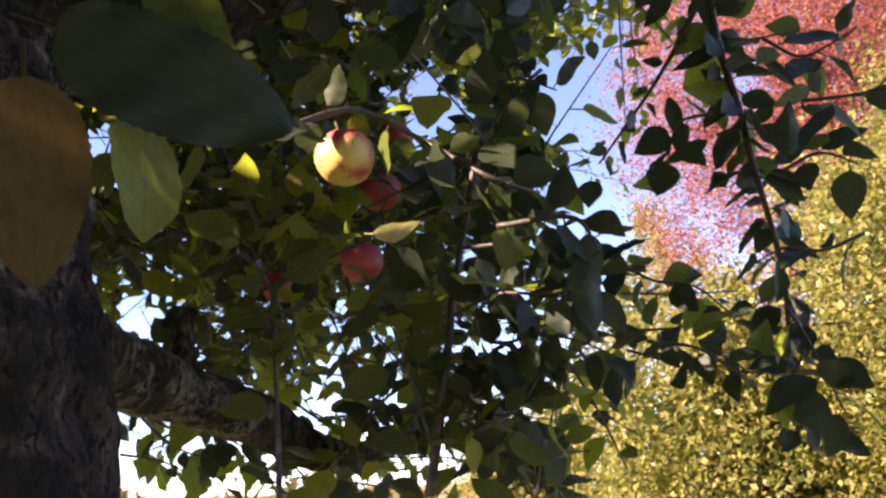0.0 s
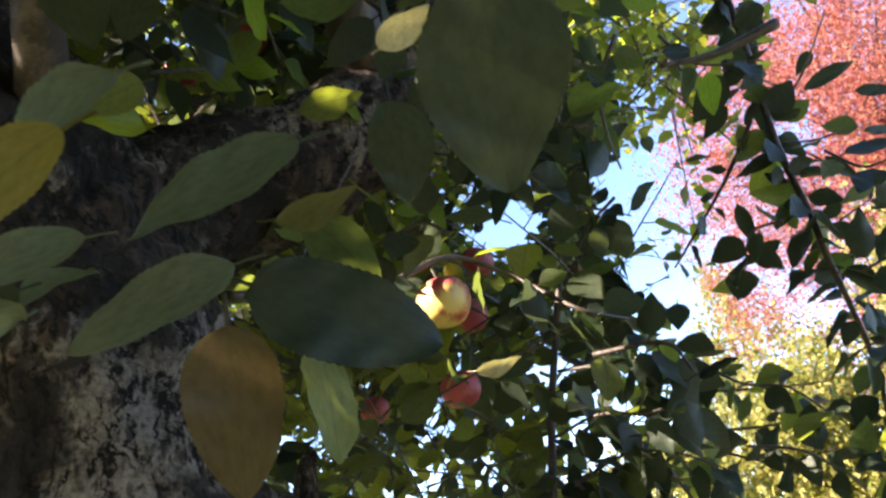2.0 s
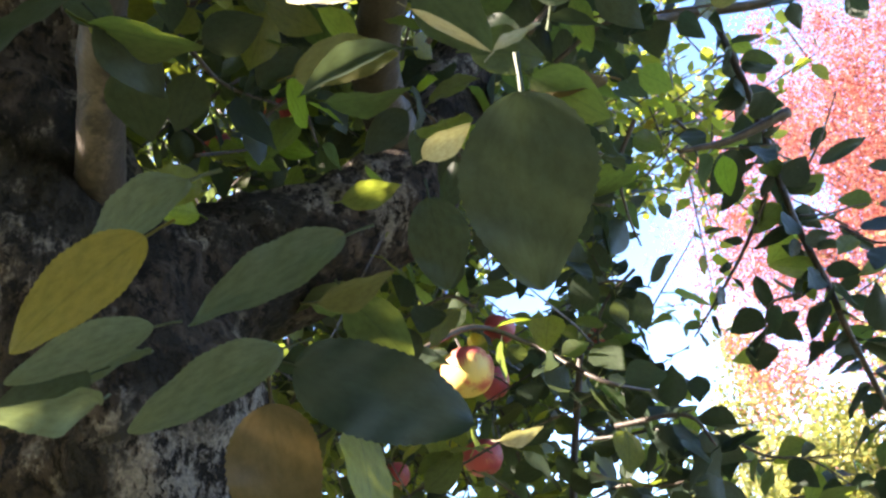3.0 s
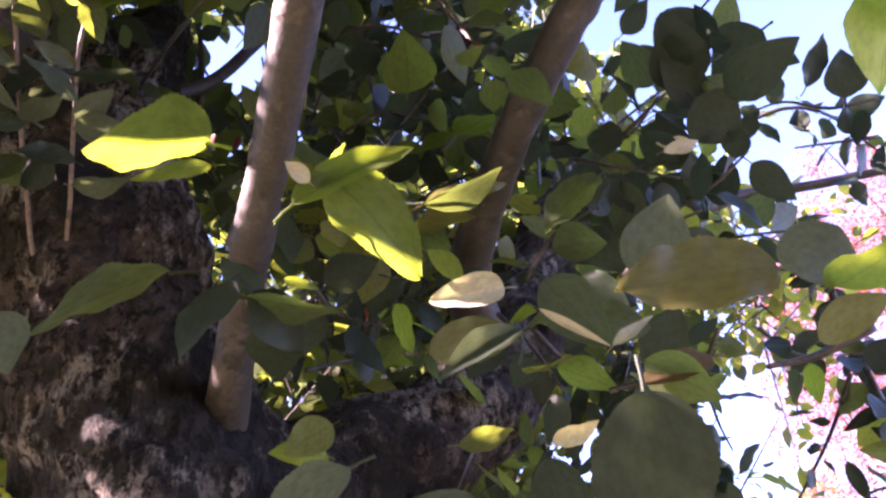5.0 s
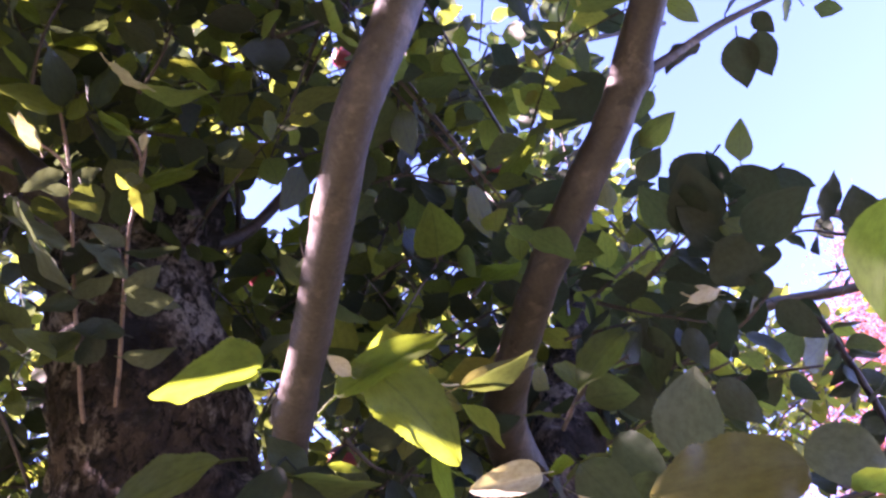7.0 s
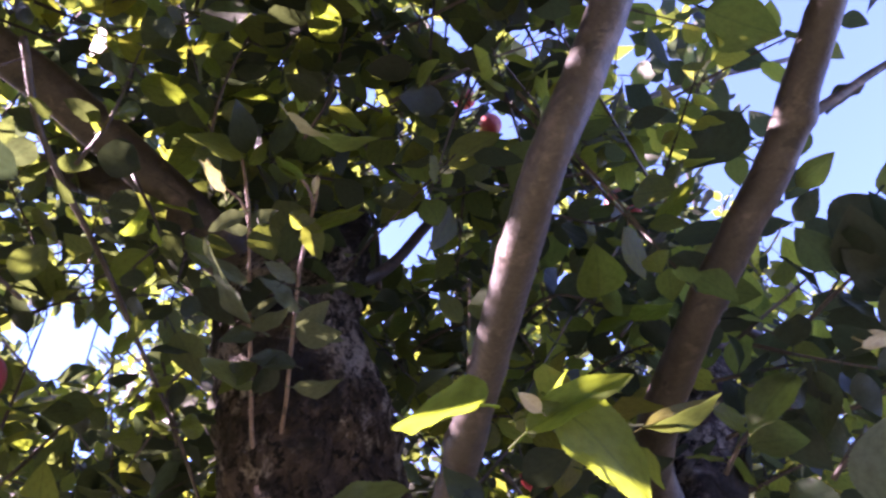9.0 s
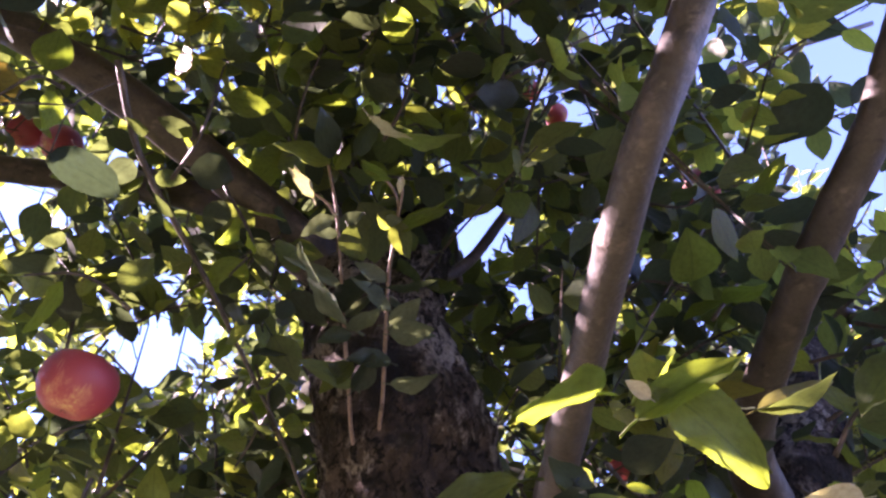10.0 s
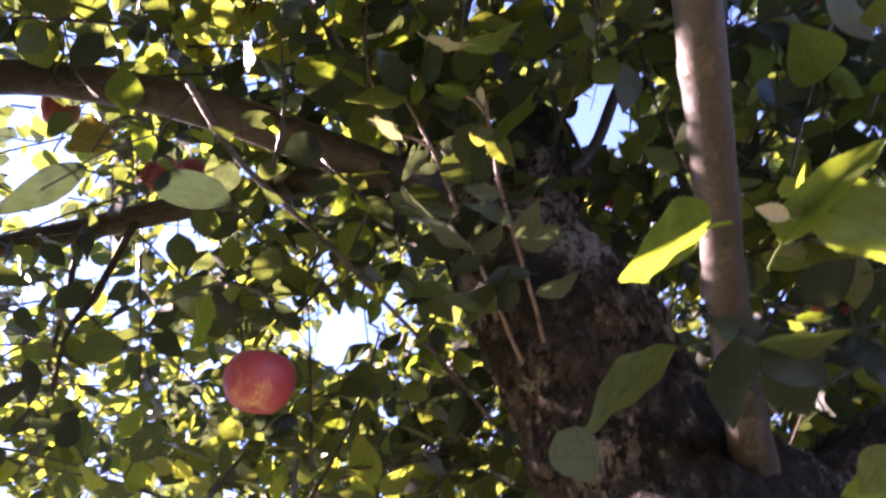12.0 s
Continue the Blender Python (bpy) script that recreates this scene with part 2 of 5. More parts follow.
def apple_skin(name, gold=0.0):
    m, nt, bsdf, out = material(name)
    co = nt.nodes.new("ShaderNodeTexCoord").outputs["Object"]
    xyz = nt.nodes.new("ShaderNodeSeparateXYZ")
    nt.links.new(co, xyz.inputs[0])
    patch = node(nt, "ShaderNodeTexNoise", Scale=1.1, Detail=2.0)
    nt.links.new(co, patch.inputs["Vector"])
    mp = nt.nodes.new("ShaderNodeMapping")
    mp.inputs["Scale"].default_value = (7, 7, 0.7)
    nt.links.new(co, mp.inputs["Vector"])
    streak = node(nt, "ShaderNodeTexNoise", Scale=2.0, Detail=4.0, Roughness=0.7)
    nt.links.new(mp.outputs["Vector"], streak.inputs["Vector"])
    speck = node(nt, "ShaderNodeTexVoronoi", Scale=9.0)
    nt.links.new(co, speck.inputs["Vector"])
    blush = maths(nt, "ADD", maths(nt, "MULTIPLY", patch.outputs["Fac"], 0.9), maths(nt, "MULTIPLY", streak.outputs["Fac"], 0.5))
    blush = maths(nt, "ADD", blush, maths(nt, "MULTIPLY", xyz.outputs[2], 0.12))
    shift = nt.nodes.new("ShaderNodeObjectInfo").outputs["Random"]
    blush = maths(nt, "ADD", blush, maths(nt, "MULTIPLY", maths(nt, "SUBTRACT", shift, 0.5), 0.12))
    blush = maths(nt, "SUBTRACT", blush, gold)
    colour = ramp(nt, [(0.42, (0.55, 0.40, 0.12)), (0.53, (0.44, 0.14, 0.085)), (0.66, (0.33, 0.045, 0.055))], blush)
    dots = ramp(nt, [(0.05, (1, 1, 1)), (0.09, (0, 0, 0))], speck.outputs["Distance"])
    colour = mixed(nt, colour, (0.6, 0.42, 0.25), maths(nt, "MULTIPLY", dots, 0.4))
    nt.links.new(colour, bsdf.inputs["Base Color"])
    bsdf.inputs["Roughness"].default_value = 0.5
    bsdf.inputs["Subsurface Weight"].default_value = 0.08
    bsdf.inputs["Subsurface Radius"].default_value = (0.01, 0.005, 0.003)
    bump(nt, streak.outputs["Fac"], 0.08, 0.01, bsdf)
    return m


APPLE_SKIN = apple_skin("apple_skin", -0.06)
GOLD_SKIN = apple_skin("apple_skin_golden", 0.22)


def grass_cover(name):
    m, nt, bsdf, out = material(name)
    big, _ = noise_at(nt, 0.6, 5, 0.6)
    fine, _ = noise_at(nt, 40, 6, 0.7)
    colour = ramp(nt, [(0.3, (0.11, 0.135, 0.055)), (0.6, (0.205, 0.20, 0.092)), (0.8, (0.28, 0.245, 0.13))], big)
    colour = mixed(nt, colour, ramp(nt, [(0.3, (0.5, 0.5, 0.45)), (0.7, (1.1, 1.1, 1))], fine), 0.8, "MULTIPLY")
    nt.links.new(colour, bsdf.inputs["Base Color"])
    bsdf.inputs["Roughness"].default_value = 0.9
    bump(nt, fine, 1.0, 0.05, bsdf)
    return m


GRASS = grass_cover("orchard_grass")


# ---- building helpers ----
def part(name, data, mat, parent=None, label="", kind=""):
    """One mesh object with world coordinates, under a thing or a part."""
    if isinstance(data, bmesh.types.BMesh):
        mesh = bpy.data.meshes.new(name)
        data.to_mesh(mesh)
        data.free()
    else:
        mesh = data
    if mat and not mesh.materials:
        mesh.materials.append(mat)
    ob = new(name, mesh)
    if parent:
        ob.parent = parent
        ob.matrix_parent_inverse = parent.matrix_world.inverted()
    return tagged(ob, label, kind=kind)


def thing(name, at, label, category, group="", kind=""):
    ob = new(name)
    ob.location = at
    ob.empty_display_size = 0.1
    bpy.context.view_layer.update()
    return tagged(ob, label, category, group, kind)


def spline(points, steps):
    """A smooth line through the points, with radius as fourth value."""
    p = [Vector(q) for q in points]
    p = [p[0] * 2 - p[1]] + p + [p[-1] * 2 - p[-2]]
    line = []
    for i in range(1, len(p) - 2):
        for k in range(steps):
            t = k / steps
            a, b, c, d = p[i - 1], p[i], p[i + 1], p[i + 2]
            line.append(0.5 * (2 * b + (c - a) * t + (2 * a - 5 * b + 4 * c - d) * t * t + (3 * b - a - 3 * c + d) * t ** 3))
    return line + [p[-2]]


def tube(points, steps=8, sides=16, rough=0.0, grain=30.0, knots=()):
    """A closed tapered limb along the points (x, y, z, radius), its skin uneven by rough times its radius."""
    line = spline([Vector(q) for q in points], steps)
    bm = bmesh.new()
    rings = []
    side = None
    for i, q in enumerate(line):
        a, b = line[max(i - 1, 0)].to_3d(), line[min(i + 1, len(line) - 1)].to_3d()
        ax = (b - a).normalized()
        side = ax.orthogonal() if side is None else side
        side = (side - ax * side.dot(ax)).normalized()
        up = ax.cross(side)
        ring = []
        for k in range(sides):
            ang = 2 * math.pi * k / sides
            way = side * math.cos(ang) + up * math.sin(ang)
            r = q[3]
            at = q.to_3d() + way * r
            if rough:
                r *= 1 + rough * (noise.fractal(at * grain, 0.9, 2.0, 4) * 0.7 + noise.noise(at * grain * 0.3) * 0.9)
            for where, size, height in knots:
                d = (at - Vector(where)).length / size
                if d < 1:
                    r += height * (1 - d * d) ** 2
            ring.append(bm.verts.new(q.to_3d() + way * r))
        rings.append(ring)
    for lo, hi in zip(rings, rings[1:]):
        for k in range(sides):
            bm.faces.new((lo[k], lo[(k + 1) % sides], hi[(k + 1) % sides], hi[k]))
    bm.faces.new(rings[0][::-1])
    bm.faces.new(rings[-1])
    for f in bm.faces:
        f.smooth = True
    return bm


def leaf_shape(rows, columns, seed, teeth=0.0, joints=2, tail=0.34, blunt=0.0, cup=None, bend=None):
    """Verts, faces and uvs of an ovate leaf: base at 0, tip at y = 1, blade facing z, with its stalk."""
    rng = random.Random(seed)
    own_cup, own_bend, wave, phase = rng.uniform(0.03, 0.26), rng.uniform(-0.06, 0.34), rng.uniform(0.010, 0.032), rng.uniform(0, 6)
    cup, bend = own_cup if cup is None else cup, own_bend if bend is None else bend
    twist, skew, lop = rng.uniform(-0.16, 0.16), rng.uniform(-0.07, 0.07), rng.uniform(0.0, 0.07)
    verts, faces, uvs = [], [], []
    for i in range(rows + 1):
        s = i / rows
        w = 0.5 * math.sin(math.pi * s ** 0.76) ** 0.86 * (1 - 0.10 * s) if 0 < i < rows else (0.05 if i == 0 else 0.012)
        if blunt and 0 < i < rows:
            full = 0.5 * math.sin(math.pi * s ** 0.80) ** 0.55 * (1 - 0.12 * s)
            w += blunt * (full * (1 + 0.05 * math.sin(7 * s + phase)) - w)
        if teeth and 0 < i < rows:
            w *= 1 + teeth * (1 if i % 2 else -1)
        for k in range(columns + 1):
            u = 2 * k / columns - 1
            x = u * w * (1 + lop * (1 if u > 0 else -1) * math.sin(2.2 * s + phase))
            z = cup * abs(x) ** 1.3 - bend * s * s * 0.5 + wave * (math.sin(9 * s + phase + (2 if u > 0 else 0)) + 0.5 * math.sin(21 * s + 2 * phase + 3 * u)) * abs(u) + twist * x * s
            verts.append((x + skew * math.sin(3 * s), s, z))
            uvs.append((0.5 + u * 0.5, s))
    for i in range(rows):
        for k in range(columns):
            a = i * (columns + 1) + k
            faces.append((a, a + 1, a + columns + 2, a + columns + 1))
    n = len(verts)
    for y, z, w in ((0.02, 0.0, 0.022), (-0.45 * tail, -0.02, 0.018), (-tail, -0.3 * tail, 0.024))[::3 - joints]:
        verts += [(-w, y, z), (w, y, z), (0, y, z - w * 1.3)]
        uvs += [(0.5, 0.0)] * 3
    for j in range(joints):
        for k in range(3):
            a, b = n + j * 3 + k, n + j * 3 + (k + 1) % 3
            faces.append((a, b, b + 3, a + 3))
    return verts, faces, uvs


def mesh_of(name, verts, faces, uvs, mat):
    mesh = bpy.data.meshes.new(name)
    mesh.from_pydata(verts, [], faces)
    layer = mesh.uv_layers.new(name="UVMap")
    index = np.zeros(len(mesh.loops), dtype=np.int32)
    mesh.loops.foreach_get("vertex_index", index)
    layer.data.foreach_set("uv", np.asarray(uvs, dtype=np.float32)[index].ravel())
    mesh.polygons.foreach_set("use_smooth", np.ones(len(mesh.polygons), dtype=bool))
    mesh.materials.append(mat)
    mesh.update()
    return mesh


LEAF_SHAPES = [leaf_shape(22, 6, s, 0.012, 2, 0.2) for s in range(8)]
leaf_meshes = {}
LABELS = {LEAF_LIT: "leaf coloured bright yellow-green, as if sunlit", LEAF_PALE: "pale whitish leaf, for dry leaves and painted sun glints", LEAF_YELLOW: "yellowing leaf", LEAF_OLIVE: "dull olive leaf",
          LEAF_BROWN: "browning orange leaf", LEAF_PALE_GREEN: "grey-green leaf underside", LEAF_SHADED: "green leaf coloured dark, as in shade"}
leaf_count = 0


def leaf(owner, base, tip, facing, width, mat, blunt=0.0, bend=None, cup=None):
    """One leaf of its own under a branch, from its base to its tip; blunt, bend and cup shape it apart from the others."""
    global leaf_count
    leaf_count += 1
    kind = leaf_count % len(LEAF_SHAPES)
    shape = LEAF_SHAPES[kind]
    if blunt or bend is not None or cup is not None:
        kind = ("own", leaf_count)
        shape = leaf_shape(40, 10, leaf_count, 0.02, 2, 0.2, blunt, cup, bend)
    if (mat.name, kind) not in leaf_meshes:
        leaf_meshes[mat.name, kind] = mesh_of("leaf", *shape, mat)
    base, tip, z = Vector(base), Vector(tip), Vector(facing)
    y = tip - base
    length = y.length
    y = y / length
    x = y.cross(z).normalized()
    z = x.cross(y)
    m = Matrix((x * width, y * length, z * length)).transposed().to_4x4()
    m.translation = base
    ob = new("leaf", leaf_meshes[mat.name, kind])
    ob.parent = owner
    ob.matrix_world = m
    if mat in LABELS:
        tagged(ob, LABELS[mat])
    return ob


def leafy(owner, points, every, size, rng, mats, start=0.1):
    """Leaves of their own along a twig, turned round it and drooping a little."""
    line = [q.to_3d() for q in spline([Vector((*p[:3], 0.0)) for p in points], 12)]
    run, turn = 0.0, rng.uniform(0, 6)
    total = sum((b - a).length for a, b in zip(line, line[1:]))
    done, due = 0.0, total * start
    for a, b in zip(line, line[1:]):
        done += (b - a).length
        while due < done:
            due += every * rng.uniform(0.6, 1.4)
            turn += 2.4 + rng.uniform(-0.5, 0.5)
            ax = (b - a).normalized()
            s = ax.orthogonal().normalized()
            out = s * math.cos(turn) + ax.cross(s) * math.sin(turn)
            way = (out + ax * rng.uniform(0.1, 0.7) + Vector((0, 0, rng.uniform(-0.6, 0.3)))).normalized()
            long = size * rng.uniform(0.65, 1.2)
            facing = (Vector((0, 0, 1)) + Vector((rng.uniform(-1, 1), rng.uniform(-1, 1), rng.uniform(-0.6, 0.6)))).normalized()
            base = b + way * long * 0.2
            leaf(owner, base, base + way * long, facing, long * rng.uniform(0.58, 0.76), rng.choice(mats))


def scattered(name, at, way, up, long, wide, shapes, mat, parent, rng, label=""):
    """Many leaves in one mesh: arrays of bases, directions, facings and sizes."""
    at, way, up = (np.asarray(a, dtype=np.float64) for a in (at, way, up))
    long, wide = np.asarray(long)[:, None], np.asarray(wide)[:, None]
    way /= np.linalg.norm(way, axis=1, keepdims=True)
    x = np.cross(way, up)
    x /= np.linalg.norm(x, axis=1, keepdims=True) + 1e-9
    z = np.cross(x, way)
    pick = rng.integers(0, len(shapes), len(at))
    verts, faces, uvs, base = [], [], [], 0
    for k, (v, f, uv) in enumerate(shapes):
        v, f = np.asarray(v), np.asarray(f)
        i = np.nonzero(pick == k)[0]
        if not len(i):
            continue
        p = (at[i][:, None] + x[i][:, None] * (v[None, :, :1] * wide[i][:, None]) + way[i][:, None] * (v[None, :, 1:2] * long[i][:, None])
             + z[i][:, None] * (v[None, :, 2:] * long[i][:, None]))
        verts.append(p.reshape(-1, 3))
        faces.append((f[None] + (base + np.arange(len(i)) * len(v))[:, None, None]).reshape(-1, 4))
        uvs.append(np.tile(np.asarray(uv), (len(i), 1)))
        base += len(i) * len(v)
    mesh = mesh_of(name, np.concatenate(verts).tolist(), np.concatenate(faces).tolist(), np.concatenate(uvs), mat)
    return part(name, mesh, None, parent, label, "stuff")


# ---- ground and distance ----
bm = bmesh.new()
bmesh.ops.create_grid(bm, x_segments=120, y_segments=120, size=1.0)
for v in bm.verts:
    r = v.co.to_2d().length
    v.co.xy *= 3 + 900 * r ** 3
    v.co.z = 0.05 * noise.noise(v.co * 0.35) + 0.6 * noise.noise(v.co * 0.02) * min(1, v.co.to_2d().length / 60)
ground = part("ground", bm, GRASS)
tagged(ground, "orchard grass with dry autumn patches", "ground", kind="structure")

SIMPLE = [(v[:8], f[:3], uv[:8]) for v, f, uv in (leaf_shape(3, 1, 40 + s) for s in range(4))]
TINY = [([(0, 0, 0), (0.5, 0.45, fold), (0, 1, 0), (-0.5, 0.45, fold)], [(0, 1, 2, 3)], [(0.5, 0), (1, 0.45), (0.5, 1), (0, 0.45)]) for fold in (0.05, 0.15, 0.25)]
CROWN_SHAPES = [leaf_shape(6, 2, 60 + s, 0.0, 1) for s in range(8)]
REAR_SHAPES = [(v[:12], f[:6], uv[:12]) for v, f, uv in (leaf_shape(3, 2, 80 + s) for s in range(6))]


def crown(name, centre, radii, count, size, mat, parent, seed, label, hollow=0.35, clumps=60, flat=1.2, spread=(0.10, 0.26), shapes=SIMPLE):
    """A crown of many small leaves, gathered in clumps, with an uneven outline and gaps."""
    rng = np.random.default_rng(seed)
    c = rng.normal(size=(clumps, 3))
    c /= np.linalg.norm(c, axis=1, keepdims=True)
    c *= (hollow + (1 - hollow) * rng.random((clumps, 1)) ** 0.6) * np.asarray(radii)
    spread = np.asarray(radii) * rng.uniform(*spread, (clumps, 1))
    i = rng.integers(0, clumps, count)
    at = np.asarray(centre) + c[i] + rng.normal(size=(count, 3)) * spread[i] * 0.8
    keep = at[:, 2] > 0.05
    at = at[keep]
    n = len(at)
    way = rng.normal(size=(n, 3)) + (0, 0, -0.5)
    up = rng.normal(size=(n, 3)) * 0.7 + (0, 0, flat)
    long = size * rng.uniform(0.6, 1.25, n)
    return scattered(name, at, way, up, long, long * rng.uniform(0.55, 0.8, n), shapes, mat, parent, rng, label)


def bare_wood(parent, base, top, reach, radius, seed, mat, limbs=9):
    """A tapered trunk with limbs that rise into the crown."""
    rng = random.Random(seed)
    base, top = Vector(base), Vector(top)
    mid = base.lerp(top, 0.5) + Vector((rng.uniform(-0.2, 0.2), rng.uniform(-0.2, 0.2), 0))
    part("trunk", tube([(*base, radius), (*mid, radius * 0.7), (*top, radius * 0.25)], 8, 12, 0.12, 6), mat, parent)
    for k in range(limbs):
        s = rng.uniform(0.3, 0.9)
        a = base.lerp(mid, s * 2) if s < 0.5 else mid.lerp(top, s * 2 - 1)
        ang = 2.4 * k + rng.uniform(-0.4, 0.4)
        out = Vector((math.cos(ang), math.sin(ang), rng.uniform(0.5, 1.1))) * reach * rng.uniform(0.5, 0.9)
        r = radius * 0.4 * (1.1 - s)
        part("limb", tube([(*a, r), (*(a + out * 0.5 + Vector((0, 0, 0.1 * reach))), r * 0.6), (*(a + out), r * 0.15)], 6, 8, 0.1, 6), mat, parent)


maple = thing("maple_tree", (6.2, 11.0, 0), "tall maple tree with red and coral autumn leaves", "tree")
bare_wood(maple, (6.2, 11.0, -0.1), (6.0, 11.2, 9.5), 3.6, 0.2, 3, TWIG_BARK, 34)
crown("crown", (6.2, 11.0, 6.2), (3.7, 3.2, 4.6), 230000, 0.047, MAPLE_LEAF, maple, 5, "coral red maple leaves", 0.2, 620, spread=(0.04, 0.12), shapes=TINY)

for at, radii, height, count, seed in (((1.9, 6.4, 0), (1.2, 1.1, 1.5), 1.45, 18000, 11), ((3.2, 6.0, 0), (1.3, 1.2, 1.85), 1.8, 24000, 12),
                                       ((4.9, 6.3, 0), (1.6, 1.3, 2.6), 2.6, 30000, 13), ((0.9, 9.0, 0), (1.2, 1.2, 1.4), 1.3, 9000, 14)):
    shrub = thing("shrub", at, "dense shrub with yellow-green autumn leaves in sunlight", "shrub", "shrubs along the orchard edge")
    bare_wood(shrub, (at[0], at[1], -0.05), (at[0], at[1], height * 1.5), 0.9, 0.04, seed, TWIG_BARK, 8)
    crown("crown", (at[0], at[1], height), radii, count * 2, 0.058, BUSH_LEAF, shrub, seed, "", 0.2, 200, spread=(0.08, 0.20), shapes=TINY)

pale_tree = thing("tree", (4.0, 15.5, 0), "slender tree with thin pale yellow autumn leaves", "tree")
bare_wood(pale_tree, (4.0, 15.5, -0.1), (4.0, 15.5, 6.2), 1.3, 0.08, 17, TWIG_BARK, 12)
crown("crown", (4.0, 15.5, 4.2), (1.4, 1.3, 2.6), 9000, 0.09, BUSH_LEAF, pale_tree, 17, "", 0.2, 90, spread=(0.06, 0.16))

shrub = thing("shrub", (0.9, 13.0, 0), "small shrub with orange-brown autumn leaves", "shrub")
bare_wood(shrub, (0.9, 13.0, -0.05), (0.9, 13.0, 2.0), 0.8, 0.04, 21, TWIG_BARK, 6)
crown("crown", (0.9, 13.0, 1.4), (1.1, 1.0, 1.2), 5000, 0.08, ORANGE_LEAF, shrub, 21, "", 0.2, 40)

rng = np.random.default_rng(8)
n = 14000
ang = rng.uniform(-2.2, 1.4, n)
far = rng.uniform(70, 85, n)
tall = (1.2 + 1.0 * np.sin(ang * 23) + 0.8 * np.sin(ang * 57 + 1)) * rng.random(n) + 0.2
woods_at = np.stack([far * np.sin(ang), far * np.cos(ang), np.maximum(tall, 0.1)], axis=1)
woods = thing("far_woods", (-10, 78, 0), "low distant line of brown autumn woods", "woods", kind="stuff")
scattered("foliage", woods_at, rng.normal(size=(n, 3)), rng.normal(size=(n, 3)) + (0, 0, 1), rng.uniform(0.4, 0.9, n), rng.uniform(0.4, 0.8, n), SIMPLE, WOODS_LEAF, woods, rng)

# ---- the apple tree: wood ----
tree = thing("apple_tree", (-0.38, 0.62, 0), "old apple tree with lichen-covered bark, green and yellowing leaves", "tree")
trunk = part("trunk", tube([(-0.36, 0.66, -0.1, 0.21), (-0.35, 0.64, 0.5, 0.16), (-0.37, 0.60, 1.2, 0.135), (-0.40, 0.57, 1.55, 0.13), (-0.47, 0.52, 1.78, 0.14),
                            (-0.55, 0.45, 1.97, 0.118), (-0.57, 0.40, 2.12, 0.108), (-0.61, 0.36, 2.28, 0.10), (-0.65, 0.335, 2.38, 0.075), (-0.70, 0.31, 2.44, 0.045), (-0.72, 0.30, 2.46, 0.012)],
                           18, 84, 0.14, 26), BARK, tree)
limb = part("limb", tube([(-0.47, 0.51, 1.74, 0.09), (-0.37, 0.625, 1.87, 0.085), (-0.24, 0.70, 1.945, 0.078), (-0.15, 0.77, 2.06, 0.07), (-0.09, 0.83, 2.24, 0.06), (-0.05, 0.92, 2.45, 0.045), (0.02, 1.10, 2.8, 0.03)],
                         16, 56, 0.14, 30), BARK, tree)
stub = part("stub", tube([(-0.590, 0.355, 2.22, 0.085), (-0.558, 0.350, 2.34, 0.072), (-0.538, 0.352, 2.41, 0.055), (-0.522, 0.354, 2.465, 0.034), (-0.512, 0.355, 2.50, 0.015), (-0.509, 0.355, 2.508, 0.004)], 12, 48, 0.40, 30), BARK, tree, "blackened pruned stub")


def branch(points, mat=TWIG_BARK, name="branch", sides=12, rough=0.05, grain=60, steps=8, knots=()):
    return part(name, tube(points, steps, sides, rough, grain, knots), mat, tree)


def line(r0, r1, *points):
    n = len(points) - 1
    return [(*p, r0 + (r1 - r0) * i / n) for i, p in enumerate(points)]


shoot_1 = branch([(-0.485, 0.545, 1.80, 0.042), (-0.443, 0.496, 1.845, 0.033), (-0.395, 0.426, 1.885, 0.0225)] + line(0.0178, 0.0142, (-0.332, 0.318, 1.923), (-0.290, 0.249, 1.938), (-0.247, 0.183, 1.957), (-0.189, 0.089, 1.972), (-0.144, 0.019, 1.985), (-0.094, -0.026, 2.030), (-0.039, -0.082, 2.100), (0.026, -0.159, 2.250)), SHOOT_BARK, "shoot", 28, 0.07, 60, 20,
                 [((-0.332, 0.318, 1.923), 0.03, 0.005), ((-0.296, 0.248, 1.937), 0.026, 0.005), ((-0.247, 0.183, 1.956), 0.022, 0.004), ((-0.187, 0.084, 1.982), 0.022, 0.005)])
shoot_2 = branch([(-0.155, 0.80, 2.06, 0.036), (-0.167, 0.618, 2.092, 0.031), (-0.138, 0.502, 2.086, 0.025)] + line(0.0215, 0.0165, (-0.100, 0.427, 2.098), (-0.044, 0.334, 2.118), (0.053, 0.231, 2.178), (0.087, 0.178, 2.203), (0.121, 0.119, 2.227), (0.166, 0.049, 2.263)), SHOOT_BARK, "shoot", 28, 0.07, 60, 20,
                 [((-0.100, 0.427, 2.098), 0.03, 0.005), ((-0.044, 0.334, 2.118), 0.026, 0.004), ((0.053, 0.231, 2.178), 0.026, 0.004), ((0.087, 0.198, 2.196), 0.024, 0.007)])
sprout_a = branch(line(0.0028, 0.0017, (-0.585, 0.350, 2.015), (-0.572, 0.302, 2.048), (-0.555, 0.263, 2.072), (-0.534, 0.211, 2.107), (-0.514, 0.157, 2.157), (-0.498, 0.112, 2.199), (-0.492, 0.088, 2.220), (-0.487, 0.062, 2.242)), SPROUT_BARK, "sprout", 8)
sprout_b = branch(line(0.0028, 0.0017, (-0.555, 0.365, 2.02), (-0.546, 0.323, 2.053), (-0.525, 0.289, 2.075), (-0.499, 0.243, 2.106), (-0.462, 0.178, 2.158), (-0.433, 0.140, 2.198), (-0.428, 0.116, 2.219), (-0.446, 0.083, 2.239)), SPROUT_BARK, "sprout", 8)
